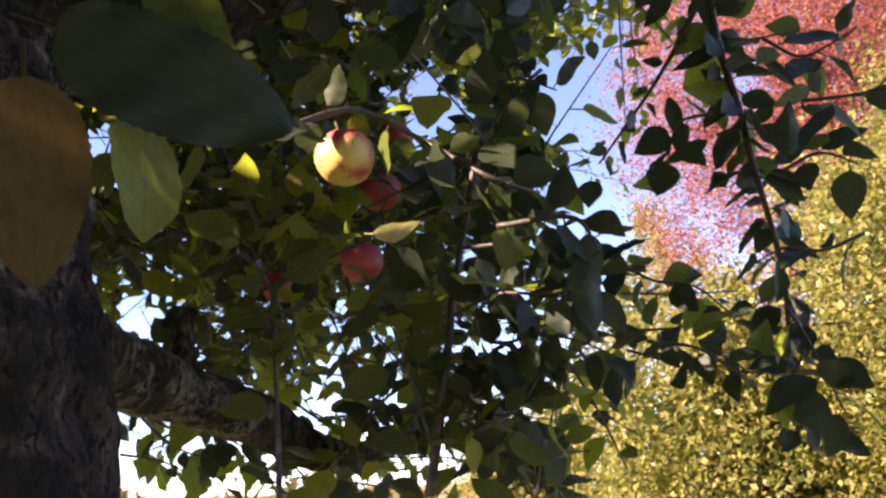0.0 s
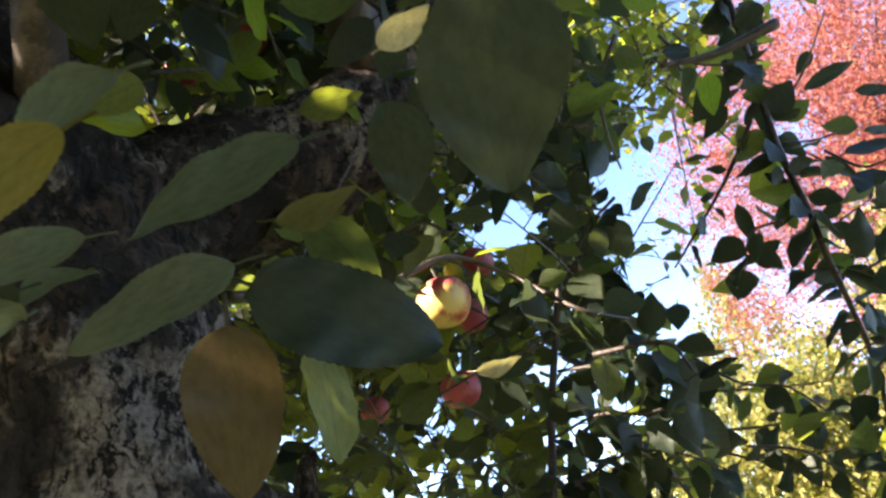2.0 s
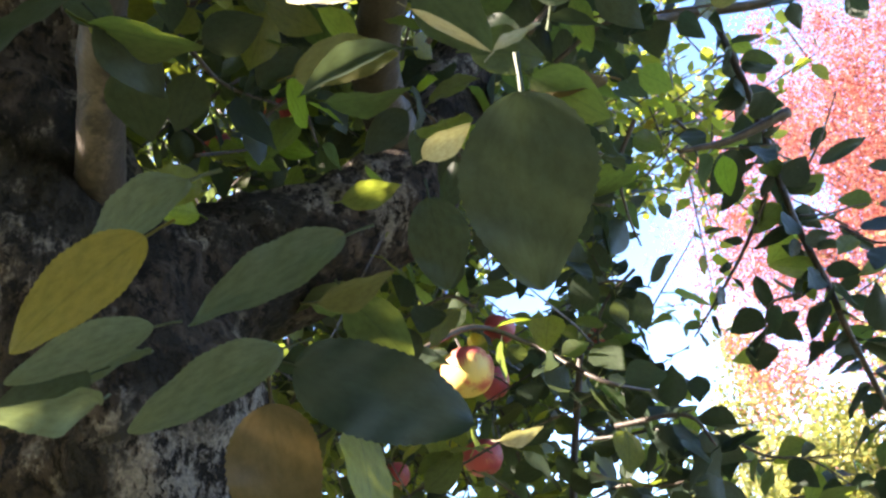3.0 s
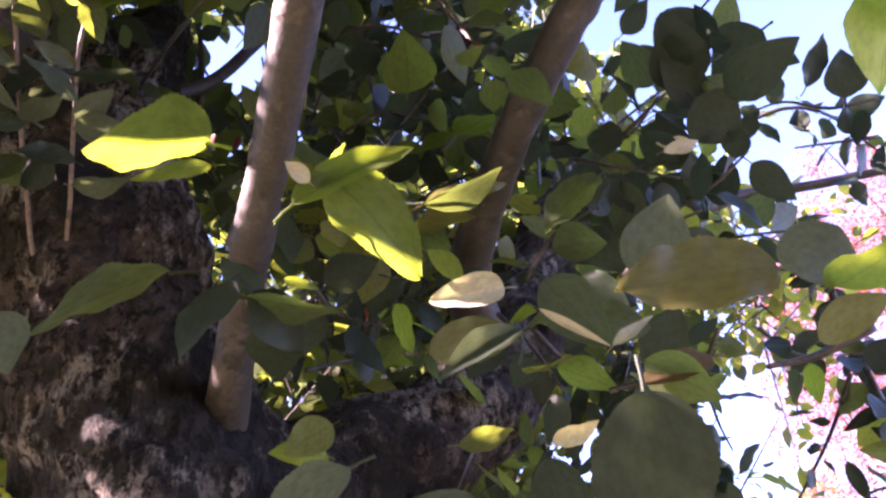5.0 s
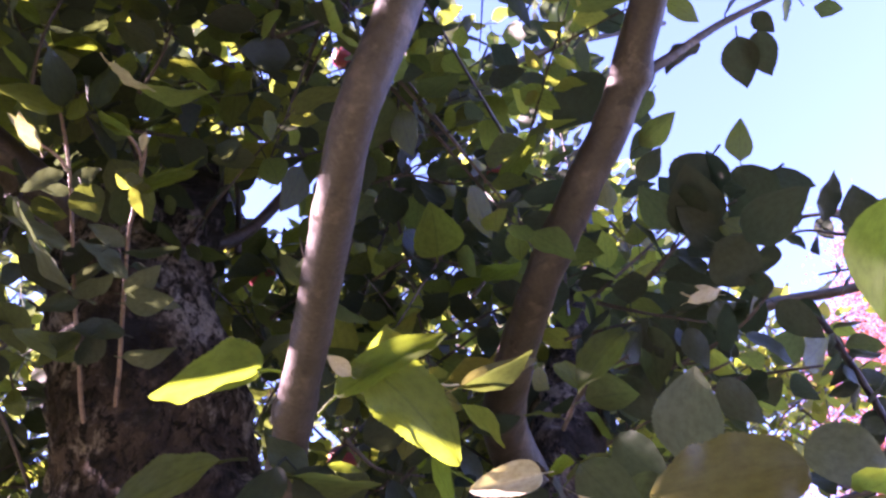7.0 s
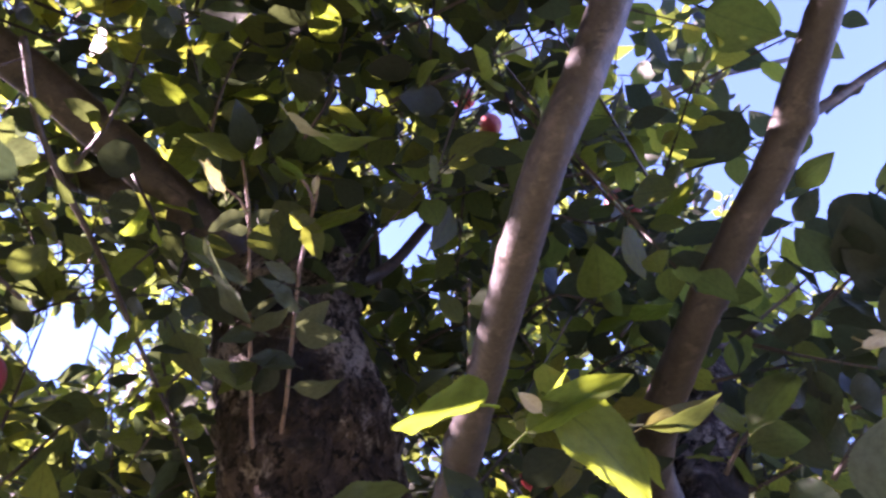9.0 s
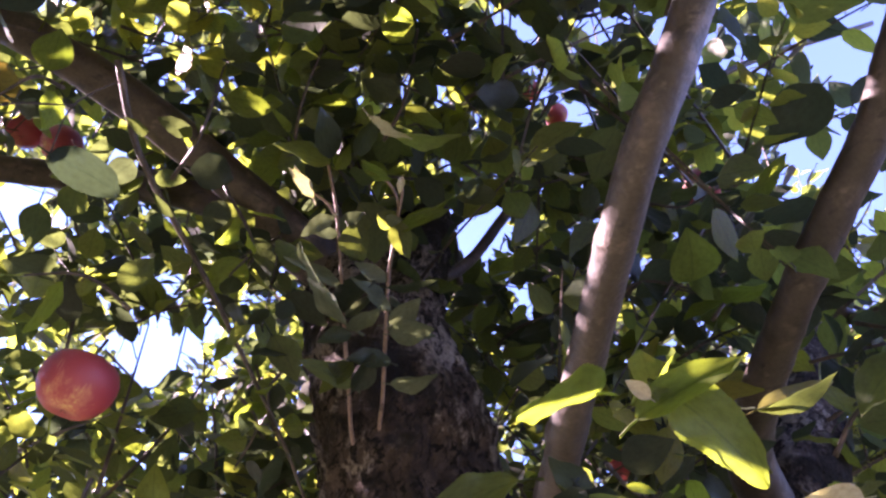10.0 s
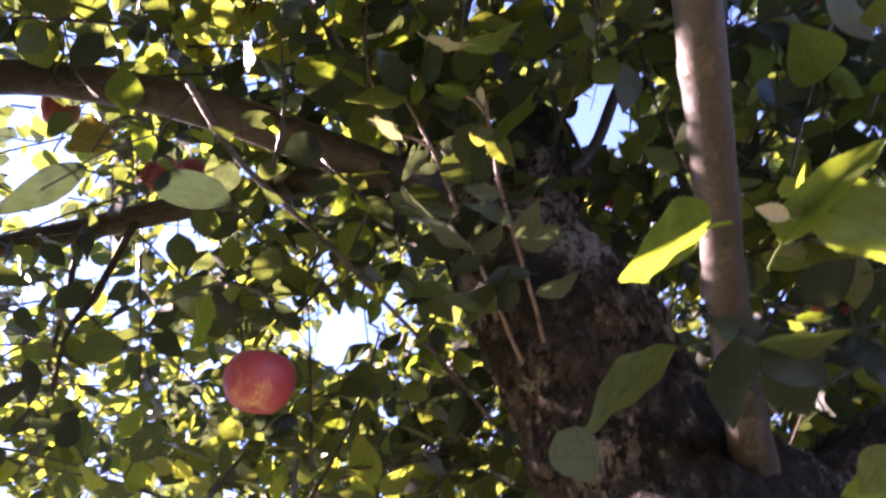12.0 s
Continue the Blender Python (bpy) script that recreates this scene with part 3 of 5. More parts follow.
branch(line(0.0020, 0.0012, (-0.498, 0.112, 2.199), (-0.503, 0.090, 2.208), (-0.522, 0.064, 2.216)), SPROUT_BARK, "sprout", 8)
branch(line(0.0020, 0.0012, (-0.433, 0.140, 2.198), (-0.419, 0.122, 2.211), (-0.410, 0.105, 2.220)), SPROUT_BARK, "sprout", 8)
branch(line(0.0115, 0.006, (-0.545, 0.385, 2.37), (-0.5, 0.455, 2.465), (-0.398, 0.512, 2.683), (-0.198, 0.585, 2.845), (0.036, 0.651, 3.036), (0.361, 0.801, 3.238)))
branch(line(0.006, 0.003, (-0.52, 0.464, 2.43), (-0.534, 0.46, 2.563), (-0.557, 0.447, 2.678)))
branch(line(0.032, 0.022, (-0.62, 0.34, 2.34), (-0.684, 0.175, 2.373), (-0.738, 0.012, 2.4), (-0.814, -0.14, 2.426), (-0.889, -0.247, 2.444), (-1.05, -0.40, 2.5), (-1.5, -0.8, 2.75)), LIMB_BARK, "limb", 24, 0.08, 30)
branch(line(0.030, 0.018, (-0.66, 0.32, 2.36), (-0.834, 0.183, 2.49), (-0.992, 0.102, 2.538), (-1.116, 0.008, 2.528), (-1.327, -0.22, 2.45), (-1.6, -0.5, 2.45)), LIMB_BARK, "limb", 20, 0.10, 40)
branch(line(0.0075, 0.004, (-1.137, -0.02, 2.515), (-1.195, -0.032, 2.366), (-1.257, -0.04, 2.316), (-1.333, -0.015, 2.243)))
branch(line(0.0065, 0.0035, (-1.2, -0.09, 2.49), (-1.25, -0.064, 2.385), (-1.333, -0.036, 2.291)))
branch(line(0.050, 0.022, (-0.40, 0.66, 1.59), (-0.403, 0.884, 1.569), (-0.38, 1.008, 1.553), (-0.323, 1.137, 1.527), (-0.262, 1.314, 1.482), (-0.20, 1.45, 1.47), (-0.10, 1.70, 1.55)), BARK, "limb", 32, 0.18, 40)
branch(line(0.022, 0.012, (-0.366, 1.013, 1.54), (-0.375, 1.03, 1.622), (-0.372, 1.046, 1.665)), BARK, "stub", 12, 0.15, 40)
branch(line(0.025, 0.008, (0.0, 0.99, 2.55), (-0.1, 1.3, 2.7), (-0.3, 1.7, 2.9), (-0.5, 2.1, 3.2)))
branch(line(0.03, 0.01, (-0.62, 0.36, 2.42), (-0.75, 0.55, 2.8), (-0.9, 0.8, 3.3), (-1.1, 1.0, 3.9)))
branch(line(0.03, 0.01, (-0.64, 0.34, 2.42), (-0.70, 0.25, 2.8), (-0.8, 0.15, 3.3), (-0.8, 0.1, 3.9)))

near_rng = random.Random(4)
MIX = [LEAF_GREEN, LEAF_GREEN, LEAF_GREEN, LEAF_SHADED, LEAF_LIT]
# mostly the darker copy, for twigs meant to look shaded or backlit
SHADED_MIX = [LEAF_SHADED, LEAF_SHADED, LEAF_GREEN]


def twig(points, r0, every, size, mats=MIX, start=0.1):
    ob = branch(line(r0, r0 * 0.45, *points), TWIG_BARK, "twig", 6, 0.05, 120)
    leafy(ob, points, every, size, near_rng, mats, start)
    return ob


hanging_branch = twig([(0.457, 1.154, 2.586), (0.447, 1.158, 2.556), (0.46, 1.164, 2.339), (0.462, 1.18, 2.106), (0.476, 1.179, 1.966), (0.478, 1.175, 1.879), (0.552, 1.318, 1.726), (0.559, 1.374, 1.579), (0.571, 1.433, 1.448)], 0.0085, 0.0125, 0.068, SHADED_MIX, 0.05)
twig([(0.427, 1.162, 2.147), (0.374, 1.226, 2.071), (0.32, 1.294, 2.012), (0.274, 1.358, 1.966)], 0.0045, 0.026, 0.042, SHADED_MIX)
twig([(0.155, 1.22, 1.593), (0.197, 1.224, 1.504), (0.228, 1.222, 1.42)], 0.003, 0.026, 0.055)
twig([(0.054, 0.942, 1.719), (0.141, 0.904, 1.711), (0.167, 0.893, 1.666)], 0.004, 0.014, 0.067, SHADED_MIX)
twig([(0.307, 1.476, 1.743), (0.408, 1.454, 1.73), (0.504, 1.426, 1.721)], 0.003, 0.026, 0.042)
twig([(0.262, 1.398, 1.659), (0.376, 1.373, 1.651), (0.492, 1.334, 1.66)], 0.003, 0.022, 0.050, SHADED_MIX)
twig([(-0.065, 1.189, 1.398), (-0.035, 1.184, 1.549), (-0.007, 1.184, 1.713), (0.044, 1.133, 1.917), (0.071, 1.107, 2.07), (0.093, 1.075, 2.203)], 0.0085, 0.015, 0.067, SHADED_MIX, 0.2)
twig([(-0.225, 0.962, 1.4), (-0.232, 0.976, 1.519), (-0.242, 0.985, 1.634)], 0.0045, 0.052, 0.059)
twig([(-0.317, 0.624, 1.759), (-0.268, 0.702, 1.775), (-0.232, 0.819, 1.802), (-0.123, 0.917, 1.883), (-0.041, 0.988, 1.87), (0.044, 0.915, 1.778), (0.113, 0.964, 1.766)], 0.006, 0.034, 0.063)
twig([(0.0, 1.05, 2.72), (0.196, 1.078, 2.528), (0.374, 1.127, 2.574), (0.505, 1.144, 2.575), (0.642, 1.147, 2.577), (0.784, 1.146, 2.565)], 0.016, 0.060, 0.071, SHADED_MIX, 0.2)
twig([(0.171, 0.648, 1.988), (0.205, 0.66, 1.950), (0.268, 0.647, 1.93)], 0.0022, 0.026, 0.050)
twig([(0.371, 1.075, 2.716), (0.487, 1.037, 2.71), (0.571, 1.054, 2.681), (0.652, 1.115, 2.611)], 0.006, 0.030, 0.071, SHADED_MIX)
twig([(-0.653, -0.131, 2.29), (-0.681, -0.037, 2.24), (-0.677, 0.094, 2.177), (-0.676, 0.178, 2.132), (-0.67, 0.29, 2.063), (-0.662, 0.39, 1.978)], 0.0045, 0.030, 0.050)
twig([(-0.889, 0.173, 2.227), (-0.839, 0.194, 2.263), (-0.752, 0.254, 2.298)], 0.003, 0.034, 0.050)
twig([(-1.027, 0.301, 2.008), (-0.968, 0.318, 2.088), (-0.908, 0.32, 2.167), (-0.85, 0.307, 2.244)], 0.004, 0.026, 0.050)
twig([(0.092, 0.200, 2.196), (0.125, 0.202, 2.214), (0.186, 0.207, 2.251), (0.261, 0.216, 2.286)], 0.007, 0.043, 0.046, SHADED_MIX, 0.4)
# brighter leaf colours stand in for sun on these two twigs
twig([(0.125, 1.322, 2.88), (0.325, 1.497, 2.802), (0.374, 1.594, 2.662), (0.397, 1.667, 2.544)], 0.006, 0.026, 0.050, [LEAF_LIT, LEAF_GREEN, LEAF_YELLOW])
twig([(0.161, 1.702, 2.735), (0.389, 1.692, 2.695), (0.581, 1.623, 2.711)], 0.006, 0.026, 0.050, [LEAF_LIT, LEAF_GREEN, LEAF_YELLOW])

twig([(-0.014, 1.118, 1.646), (0.052, 1.063, 1.661), (0.109, 1.011, 1.645), (0.182, 0.999, 1.652)], 0.003, 0.011, 0.071, SHADED_MIX)
twig([(0.005, 1.181, 1.58), (0.081, 1.123, 1.607), (0.153, 1.117, 1.601), (0.227, 1.111, 1.563)], 0.003, 0.014, 0.067, SHADED_MIX)
twig([(0.01, 1.094, 1.74), (0.073, 1.043, 1.728), (0.129, 0.99, 1.714), (0.175, 0.946, 1.66)], 0.003, 0.012, 0.071, SHADED_MIX)
twig([(0.015, 1.04, 1.479), (0.07, 1.086, 1.509), (0.111, 1.126, 1.573), (0.112, 1.115, 1.636)], 0.003, 0.015, 0.067, SHADED_MIX)
twig([(0.065, 1.064, 1.821), (0.114, 1.062, 1.816), (0.163, 1.049, 1.833)], 0.0028, 0.014, 0.063, SHADED_MIX)
twig([(0.059, 1.003, 1.952), (0.107, 0.998, 1.954), (0.157, 1.002, 1.934)], 0.0028, 0.014, 0.063, SHADED_MIX)
twig([(0.268, 1.302, 1.607), (0.331, 1.24, 1.575), (0.412, 1.214, 1.583)], 0.0028, 0.022, 0.063, SHADED_MIX)
twig([(0.46, 1.029, 1.8), (0.478, 0.964, 1.794), (0.518, 0.952, 1.77)], 0.0028, 0.019, 0.063, SHADED_MIX)
twig([(0.436, 0.96, 1.964), (0.46, 0.917, 1.909), (0.483, 0.848, 1.896)], 0.0028, 0.022, 0.063, SHADED_MIX)
twig([(0.467, 1.131, 1.631), (0.473, 1.085, 1.557), (0.473, 1.038, 1.478)], 0.0028, 0.019, 0.071, SHADED_MIX)
twig([(0.39, 1.068, 1.912), (0.344, 1.086, 1.907), (0.326, 1.114, 1.856)], 0.0028, 0.017, 0.063, SHADED_MIX)
twig([(0.461, 0.943, 1.859), (0.462, 0.842, 1.812), (0.486, 0.777, 1.787)], 0.0028, 0.030, 0.063, SHADED_MIX)
twig([(-0.287, 0.353, 1.965), (-0.277, 0.422, 1.966), (-0.246, 0.483, 1.982)], 0.0028, 0.017, 0.055)
twig([(-0.26, 0.407, 1.995), (-0.23, 0.474, 2.003), (-0.227, 0.554, 1.974)], 0.0028, 0.017, 0.055)
twig([(-0.08, 0.409, 1.953), (-0.044, 0.388, 1.984), (0.004, 0.375, 1.997)], 0.0028, 0.017, 0.055)
twig([(0.006, 0.377, 1.91), (0.043, 0.355, 1.935), (0.083, 0.342, 1.94)], 0.0028, 0.017, 0.050, SHADED_MIX)
twig([(-0.026, 0.425, 1.828), (0.014, 0.421, 1.829), (0.048, 0.424, 1.814)], 0.0028, 0.015, 0.055, SHADED_MIX)
twig([(-0.118, 0.465, 1.956), (-0.088, 0.444, 1.898), (-0.065, 0.422, 1.834)], 0.0028, 0.017, 0.055)
twig([(0.016, 0.448, 2.141), (0.063, 0.438, 2.144), (0.102, 0.409, 2.166)], 0.0028, 0.015, 0.059, SHADED_MIX)
twig([(-0.352, 0.518, 1.966), (-0.316, 0.571, 2.002), (-0.286, 0.619, 2.038)], 0.0028, 0.017, 0.055)
twig([(-0.151, 0.419, 2.166), (-0.105, 0.429, 2.231), (-0.077, 0.412, 2.312)], 0.0028, 0.017, 0.059)
twig([(0.048, 0.404, 2.11), (0.111, 0.37, 2.133), (0.159, 0.349, 2.138)], 0.0028, 0.014, 0.059, SHADED_MIX)
twig([(-0.01, 0.416, 2.105), (0.031, 0.388, 2.053), (0.088, 0.396, 2.027)], 0.0028, 0.015, 0.059, SHADED_MIX)
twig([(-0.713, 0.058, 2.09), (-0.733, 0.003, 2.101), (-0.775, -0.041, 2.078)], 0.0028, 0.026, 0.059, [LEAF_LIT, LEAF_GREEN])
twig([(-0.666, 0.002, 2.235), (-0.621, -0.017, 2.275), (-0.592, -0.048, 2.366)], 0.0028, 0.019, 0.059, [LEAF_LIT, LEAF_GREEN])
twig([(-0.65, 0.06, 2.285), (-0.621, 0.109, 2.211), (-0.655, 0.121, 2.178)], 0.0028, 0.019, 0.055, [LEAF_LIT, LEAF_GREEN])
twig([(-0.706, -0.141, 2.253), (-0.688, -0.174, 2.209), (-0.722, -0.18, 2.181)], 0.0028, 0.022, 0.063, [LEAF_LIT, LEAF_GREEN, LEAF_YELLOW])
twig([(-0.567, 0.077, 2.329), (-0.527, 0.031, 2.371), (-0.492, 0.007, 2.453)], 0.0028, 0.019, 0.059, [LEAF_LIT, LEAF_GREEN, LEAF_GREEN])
twig([(-0.463, 0.126, 2.354), (-0.415, 0.096, 2.388), (-0.382, 0.054, 2.473)], 0.0028, 0.019, 0.059, MIX)
twig([(-0.714, 0.237, 2.108), (-0.701, 0.278, 2.08), (-0.732, 0.291, 2.031)], 0.0028, 0.022, 0.050, MIX)
twig([(-0.637, 0.261, 2.156), (-0.67, 0.251, 2.104), (-0.673, 0.297, 2.052)], 0.0028, 0.022, 0.050, MIX)
twig([(-0.467, 0.557, 2.097), (-0.418, 0.599, 2.084), (-0.381, 0.648, 2.05)], 0.0028, 0.017, 0.055, [LEAF_LIT, LEAF_GREEN])
twig([(-0.309, 0.565, 2.024), (-0.259, 0.557, 2.055), (-0.19, 0.552, 2.083)], 0.0028, 0.019, 0.055, MIX)
twig([(-0.095, 0.734, 1.834), (-0.126, 0.724, 1.849), (-0.183, 0.724, 1.83)], 0.0028, 0.017, 0.055, SHADED_MIX)
twig([(-0.570, 1.279, 1.596), (-0.538, 1.334, 1.533), (-0.496, 1.382, 1.495), (-0.440, 1.424, 1.478)], 0.003, 0.019, 0.052, [LEAF_GREEN, LEAF_LIT, LEAF_SHADED], 0.1)
twig([(-0.311, 1.243, 1.566), (-0.356, 1.274, 1.518), (-0.338, 1.311, 1.456), (-0.319, 1.349, 1.392)], 0.003, 0.019, 0.055, [LEAF_GREEN, LEAF_LIT, LEAF_SHADED], 0.1)
twig([(-0.114, 1.250, 1.562), (-0.162, 1.261, 1.522), (-0.201, 1.275, 1.473), (-0.250, 1.288, 1.424)], 0.003, 0.017, 0.063, SHADED_MIX, 0.1)
twig([(0.006, 1.142, 1.583), (0.036, 1.175, 1.535), (0.014, 1.211, 1.473), (0.054, 1.243, 1.431)], 0.003, 0.019, 0.063, SHADED_MIX, 0.1)
twig([(-0.607, 1.401, 1.705), (-0.537, 1.417, 1.661), (-0.464, 1.420, 1.656)], 0.0028, 0.019, 0.050, SHADED_MIX, 0.1)
twig([(-0.094, 0.620, 2.029), (-0.051, 0.654, 1.974), (0.001, 0.675, 1.936), (0.082, 0.688, 1.913)], 0.0032, 0.015, 0.063, SHADED_MIX, 0.1)
twig([(-0.085, 0.679, 1.963), (-0.032, 0.707, 1.920), (0.018, 0.733, 1.878)], 0.003, 0.015, 0.066, SHADED_MIX, 0.1)
twig([(0.123, 0.631, 1.987), (0.098, 0.661, 1.948), (0.100, 0.697, 1.906), (0.111, 0.727, 1.874)], 0.003, 0.022, 0.055, SHADED_MIX, 0.1)
twig([(0.264, 0.579, 1.925), (0.201, 0.583, 1.906), (0.146, 0.578, 1.900)], 0.006, 0.043, 0.050, SHADED_MIX, 0.1)
twig([(0.384, 0.547, 2.218), (0.321, 0.540, 2.213), (0.268, 0.521, 2.222), (0.217, 0.519, 2.214)], 0.003, 0.022, 0.050, SHADED_MIX, 0.1)
twig([(0.374, 0.577, 2.182), (0.326, 0.569, 2.180), (0.270, 0.560, 2.178)], 0.003, 0.022, 0.050, SHADED_MIX, 0.1)
twig([(-0.061, 0.546, 2.167), (0.005, 0.546, 2.167), (0.084, 0.549, 2.166), (0.162, 0.547, 2.170)], 0.003, 0.012, 0.059, SHADED_MIX, 0.1)
twig([(-0.063, 0.612, 2.123), (0.009, 0.591, 2.136), (0.085, 0.598, 2.120), (0.162, 0.590, 2.120)], 0.003, 0.012, 0.059, SHADED_MIX, 0.1)
twig([(-0.288, 0.444, 2.266), (-0.224, 0.440, 2.284), (-0.155, 0.468, 2.268), (-0.105, 0.460, 2.287)], 0.003, 0.015, 0.059, SHADED_MIX, 0.1)
twig([(-0.287, 0.390, 2.405), (-0.213, 0.388, 2.397), (-0.147, 0.405, 2.367), (-0.090, 0.394, 2.367)], 0.003, 0.015, 0.063, SHADED_MIX, 0.1)
twig([(-0.228, 0.620, 2.284), (-0.162, 0.607, 2.298), (-0.084, 0.602, 2.311), (-0.100, 0.541, 2.331)], 0.003, 0.015, 0.063, SHADED_MIX, 0.1)
twig([(-0.519, 0.530, 2.307), (-0.436, 0.496, 2.322), (-0.356, 0.478, 2.324), (-0.309, 0.425, 2.339)], 0.003, 0.015, 0.063, SHADED_MIX, 0.1)
twig([(0.033, 0.451, 2.020), (0.076, 0.445, 2.026), (0.127, 0.433, 2.041), (0.166, 0.415, 2.061)], 0.003, 0.014, 0.059, SHADED_MIX, 0.1)
twig([(0.038, 0.531, 2.006), (0.092, 0.506, 2.022), (0.151, 0.499, 2.017), (0.200, 0.494, 2.008)], 0.003, 0.017, 0.055, SHADED_MIX, 0.1)
twig([(-0.552, 1.328, 1.558), (-0.488, 1.342, 1.524), (-0.411, 1.350, 1.509), (-0.349, 1.370, 1.457)], 0.003, 0.016, 0.055, [LEAF_GREEN, LEAF_LIT, LEAF_SHADED], 0.1)
twig([(-0.146, 1.261, 1.654), (-0.094, 1.266, 1.594), (-0.062, 1.268, 1.537), (-0.011, 1.263, 1.506)], 0.003, 0.016, 0.06, SHADED_MIX, 0.1)
twig([(-0.287, 1.286, 1.559), (-0.235, 1.302, 1.519), (-0.175, 1.321, 1.470), (-0.151, 1.338, 1.423)], 0.003, 0.016, 0.06, MIX, 0.1)
twig([(-0.644, 1.448, 1.502), (-0.572, 1.457, 1.486), (-0.503, 1.472, 1.450)], 0.003, 0.016, 0.055, MIX, 0.1)
twig([(-0.010, 1.160, 1.500), (0.045, 1.172, 1.472), (0.099, 1.186, 1.436)], 0.003, 0.016, 0.06, SHADED_MIX, 0.1)
twig([(0.591, 1.112, 1.724), (0.539, 1.132, 1.709), (0.489, 1.144, 1.719), (0.442, 1.165, 1.703)], 0.003, 0.018, 0.06, SHADED_MIX, 0.1)
twig([(0.231, 1.192, 1.751), (0.294, 1.195, 1.699), (0.358, 1.186, 1.681), (0.409, 1.187, 1.632)], 0.003, 0.016, 0.055, SHADED_MIX, 0.1)
twig([(0.276, 1.191, 1.602), (0.347, 1.182, 1.585), (0.405, 1.180, 1.546), (0.473, 1.166, 1.546)], 0.003, 0.018, 0.06, SHADED_MIX, 0.1)
twig([(0.475, 1.135, 1.639), (0.493, 1.157, 1.575), (0.470, 1.176, 1.515), (0.504, 1.199, 1.449)], 0.003, 0.018, 0.062, SHADED_MIX, 0.1)
twig([(0.140, 1.009, 1.973), (0.086, 1.021, 1.930), (0.064, 1.037, 1.877), (0.083, 1.054, 1.829)], 0.003, 0.018, 0.065, SHADED_MIX, 0.1)

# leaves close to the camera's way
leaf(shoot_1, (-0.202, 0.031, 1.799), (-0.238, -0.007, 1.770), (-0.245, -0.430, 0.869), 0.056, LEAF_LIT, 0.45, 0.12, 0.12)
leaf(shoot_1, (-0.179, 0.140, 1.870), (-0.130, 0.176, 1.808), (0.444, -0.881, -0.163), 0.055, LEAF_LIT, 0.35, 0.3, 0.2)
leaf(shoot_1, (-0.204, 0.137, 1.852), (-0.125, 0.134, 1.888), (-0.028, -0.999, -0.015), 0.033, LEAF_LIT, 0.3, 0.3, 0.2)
leaf(shoot_1, (-0.271, 0.186, 1.841), (-0.284, 0.163, 1.767), (-0.02, -0.96, 0.3), 0.046, LEAF_GREEN)
leaf(shoot_1, (-0.309, 0.173, 1.849), (-0.394, 0.142, 1.819), (0.253, -0.935, 0.249), 0.040, LEAF_GREEN, 0.3, 0.5, 0.15)
leaf(shoot_1, (-0.212, 0.155, 1.878), (-0.168, 0.141, 1.894), (0.4, 0.17, -0.9), 0.028, LEAF_LIT)
leaf(shoot_1, (-0.277, 0.233, 1.865), (-0.257, 0.288, 1.837), (0.63, -0.53, -0.57), 0.042, LEAF_GREEN)
leaf(shoot_1, (-0.284, 0.232, 1.862), (-0.222, 0.269, 1.849), (-0.16, -0.06, -0.98), 0.043, LEAF_GREEN)
leaf(shoot_1, (-0.275, 0.239, 1.859), (-0.299, 0.22, 1.9), (0.56, -0.83, -0.05), 0.03, LEAF_GREEN)
leaf(shoot_1, (-0.129, 0.179, 1.866), (-0.07, 0.166, 1.859), (-0.03, 0.36, -0.93), 0.035, LEAF_GREEN)
leaf(shoot_1, (-0.296, 0.293, 1.88), (-0.305, 0.356, 1.855), (0.17, -0.34, -0.92), 0.047, LEAF_GREEN)
leaf(limb, (0.058, 0.140, 1.736), (-0.023, 0.118, 1.729), (0.237, -0.936, 0.261), 0.052, LEAF_OLIVE, 0.2, 0.1, 0.15)
leaf(limb, (-0.058, 0.190, 1.792), (-0.027, 0.207, 1.749), (0.027, -0.937, -0.347), 0.036, LEAF_GREEN, 0.7, 0.1, 0.1)
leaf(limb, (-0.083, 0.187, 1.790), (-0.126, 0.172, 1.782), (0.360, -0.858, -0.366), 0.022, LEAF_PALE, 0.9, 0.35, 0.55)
leaf(limb, (0.012, 0.237, 1.800), (0.034, 0.207, 1.855), (-0.100, -0.886, -0.453), 0.049, LEAF_PALE_GREEN, 0.2)
leaf(limb, (-0.007, 0.238, 1.751), (0.03, 0.247, 1.72), (-0.25, -0.81, -0.54), 0.034, LEAF_GREEN)
leaf(limb, (0.073, 0.127, 1.711), (0.09, 0.08, 1.693), (-0.44, 0.17, -0.88), 0.03, LEAF_LIT)
leaf(limb, (0.116, 0.014, 1.788), (0.082, 0.033, 1.743), (-0.69, -0.68, 0.23), 0.034, LEAF_LIT)
leaf(limb, (-0.016, 0.198, 1.711), (-0.022, 0.251, 1.627), (0.10, -0.86, -0.50), 0.071, LEAF_SHADED, 0.8, 0.1, 0.12)
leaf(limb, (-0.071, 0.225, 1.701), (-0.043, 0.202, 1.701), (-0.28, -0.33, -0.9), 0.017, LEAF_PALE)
leaf(limb, (-0.080, 0.298, 1.723), (-0.080, 0.334, 1.675), (0.125, -0.797, -0.591), 0.040, LEAF_GREEN, 0.8, 0.1, 0.1)
leaf(limb, (-0.198, 0.384, 1.662), (-0.082, 0.431, 1.615), (0.281, -0.926, -0.253), 0.073, LEAF_SHADED, 0.9, 0.05, 0.06)
leaf(limb, (-0.218, 0.392, 1.639), (-0.221, 0.425, 1.530), (0.425, -0.861, -0.279), 0.069, LEAF_BROWN, 0.6, 0.1, 0.1)
leaf(limb, (-0.181, 0.386, 1.707), (-0.122, 0.394, 1.72), (0.24, -0.18, -0.95), 0.036, LEAF_OLIVE)
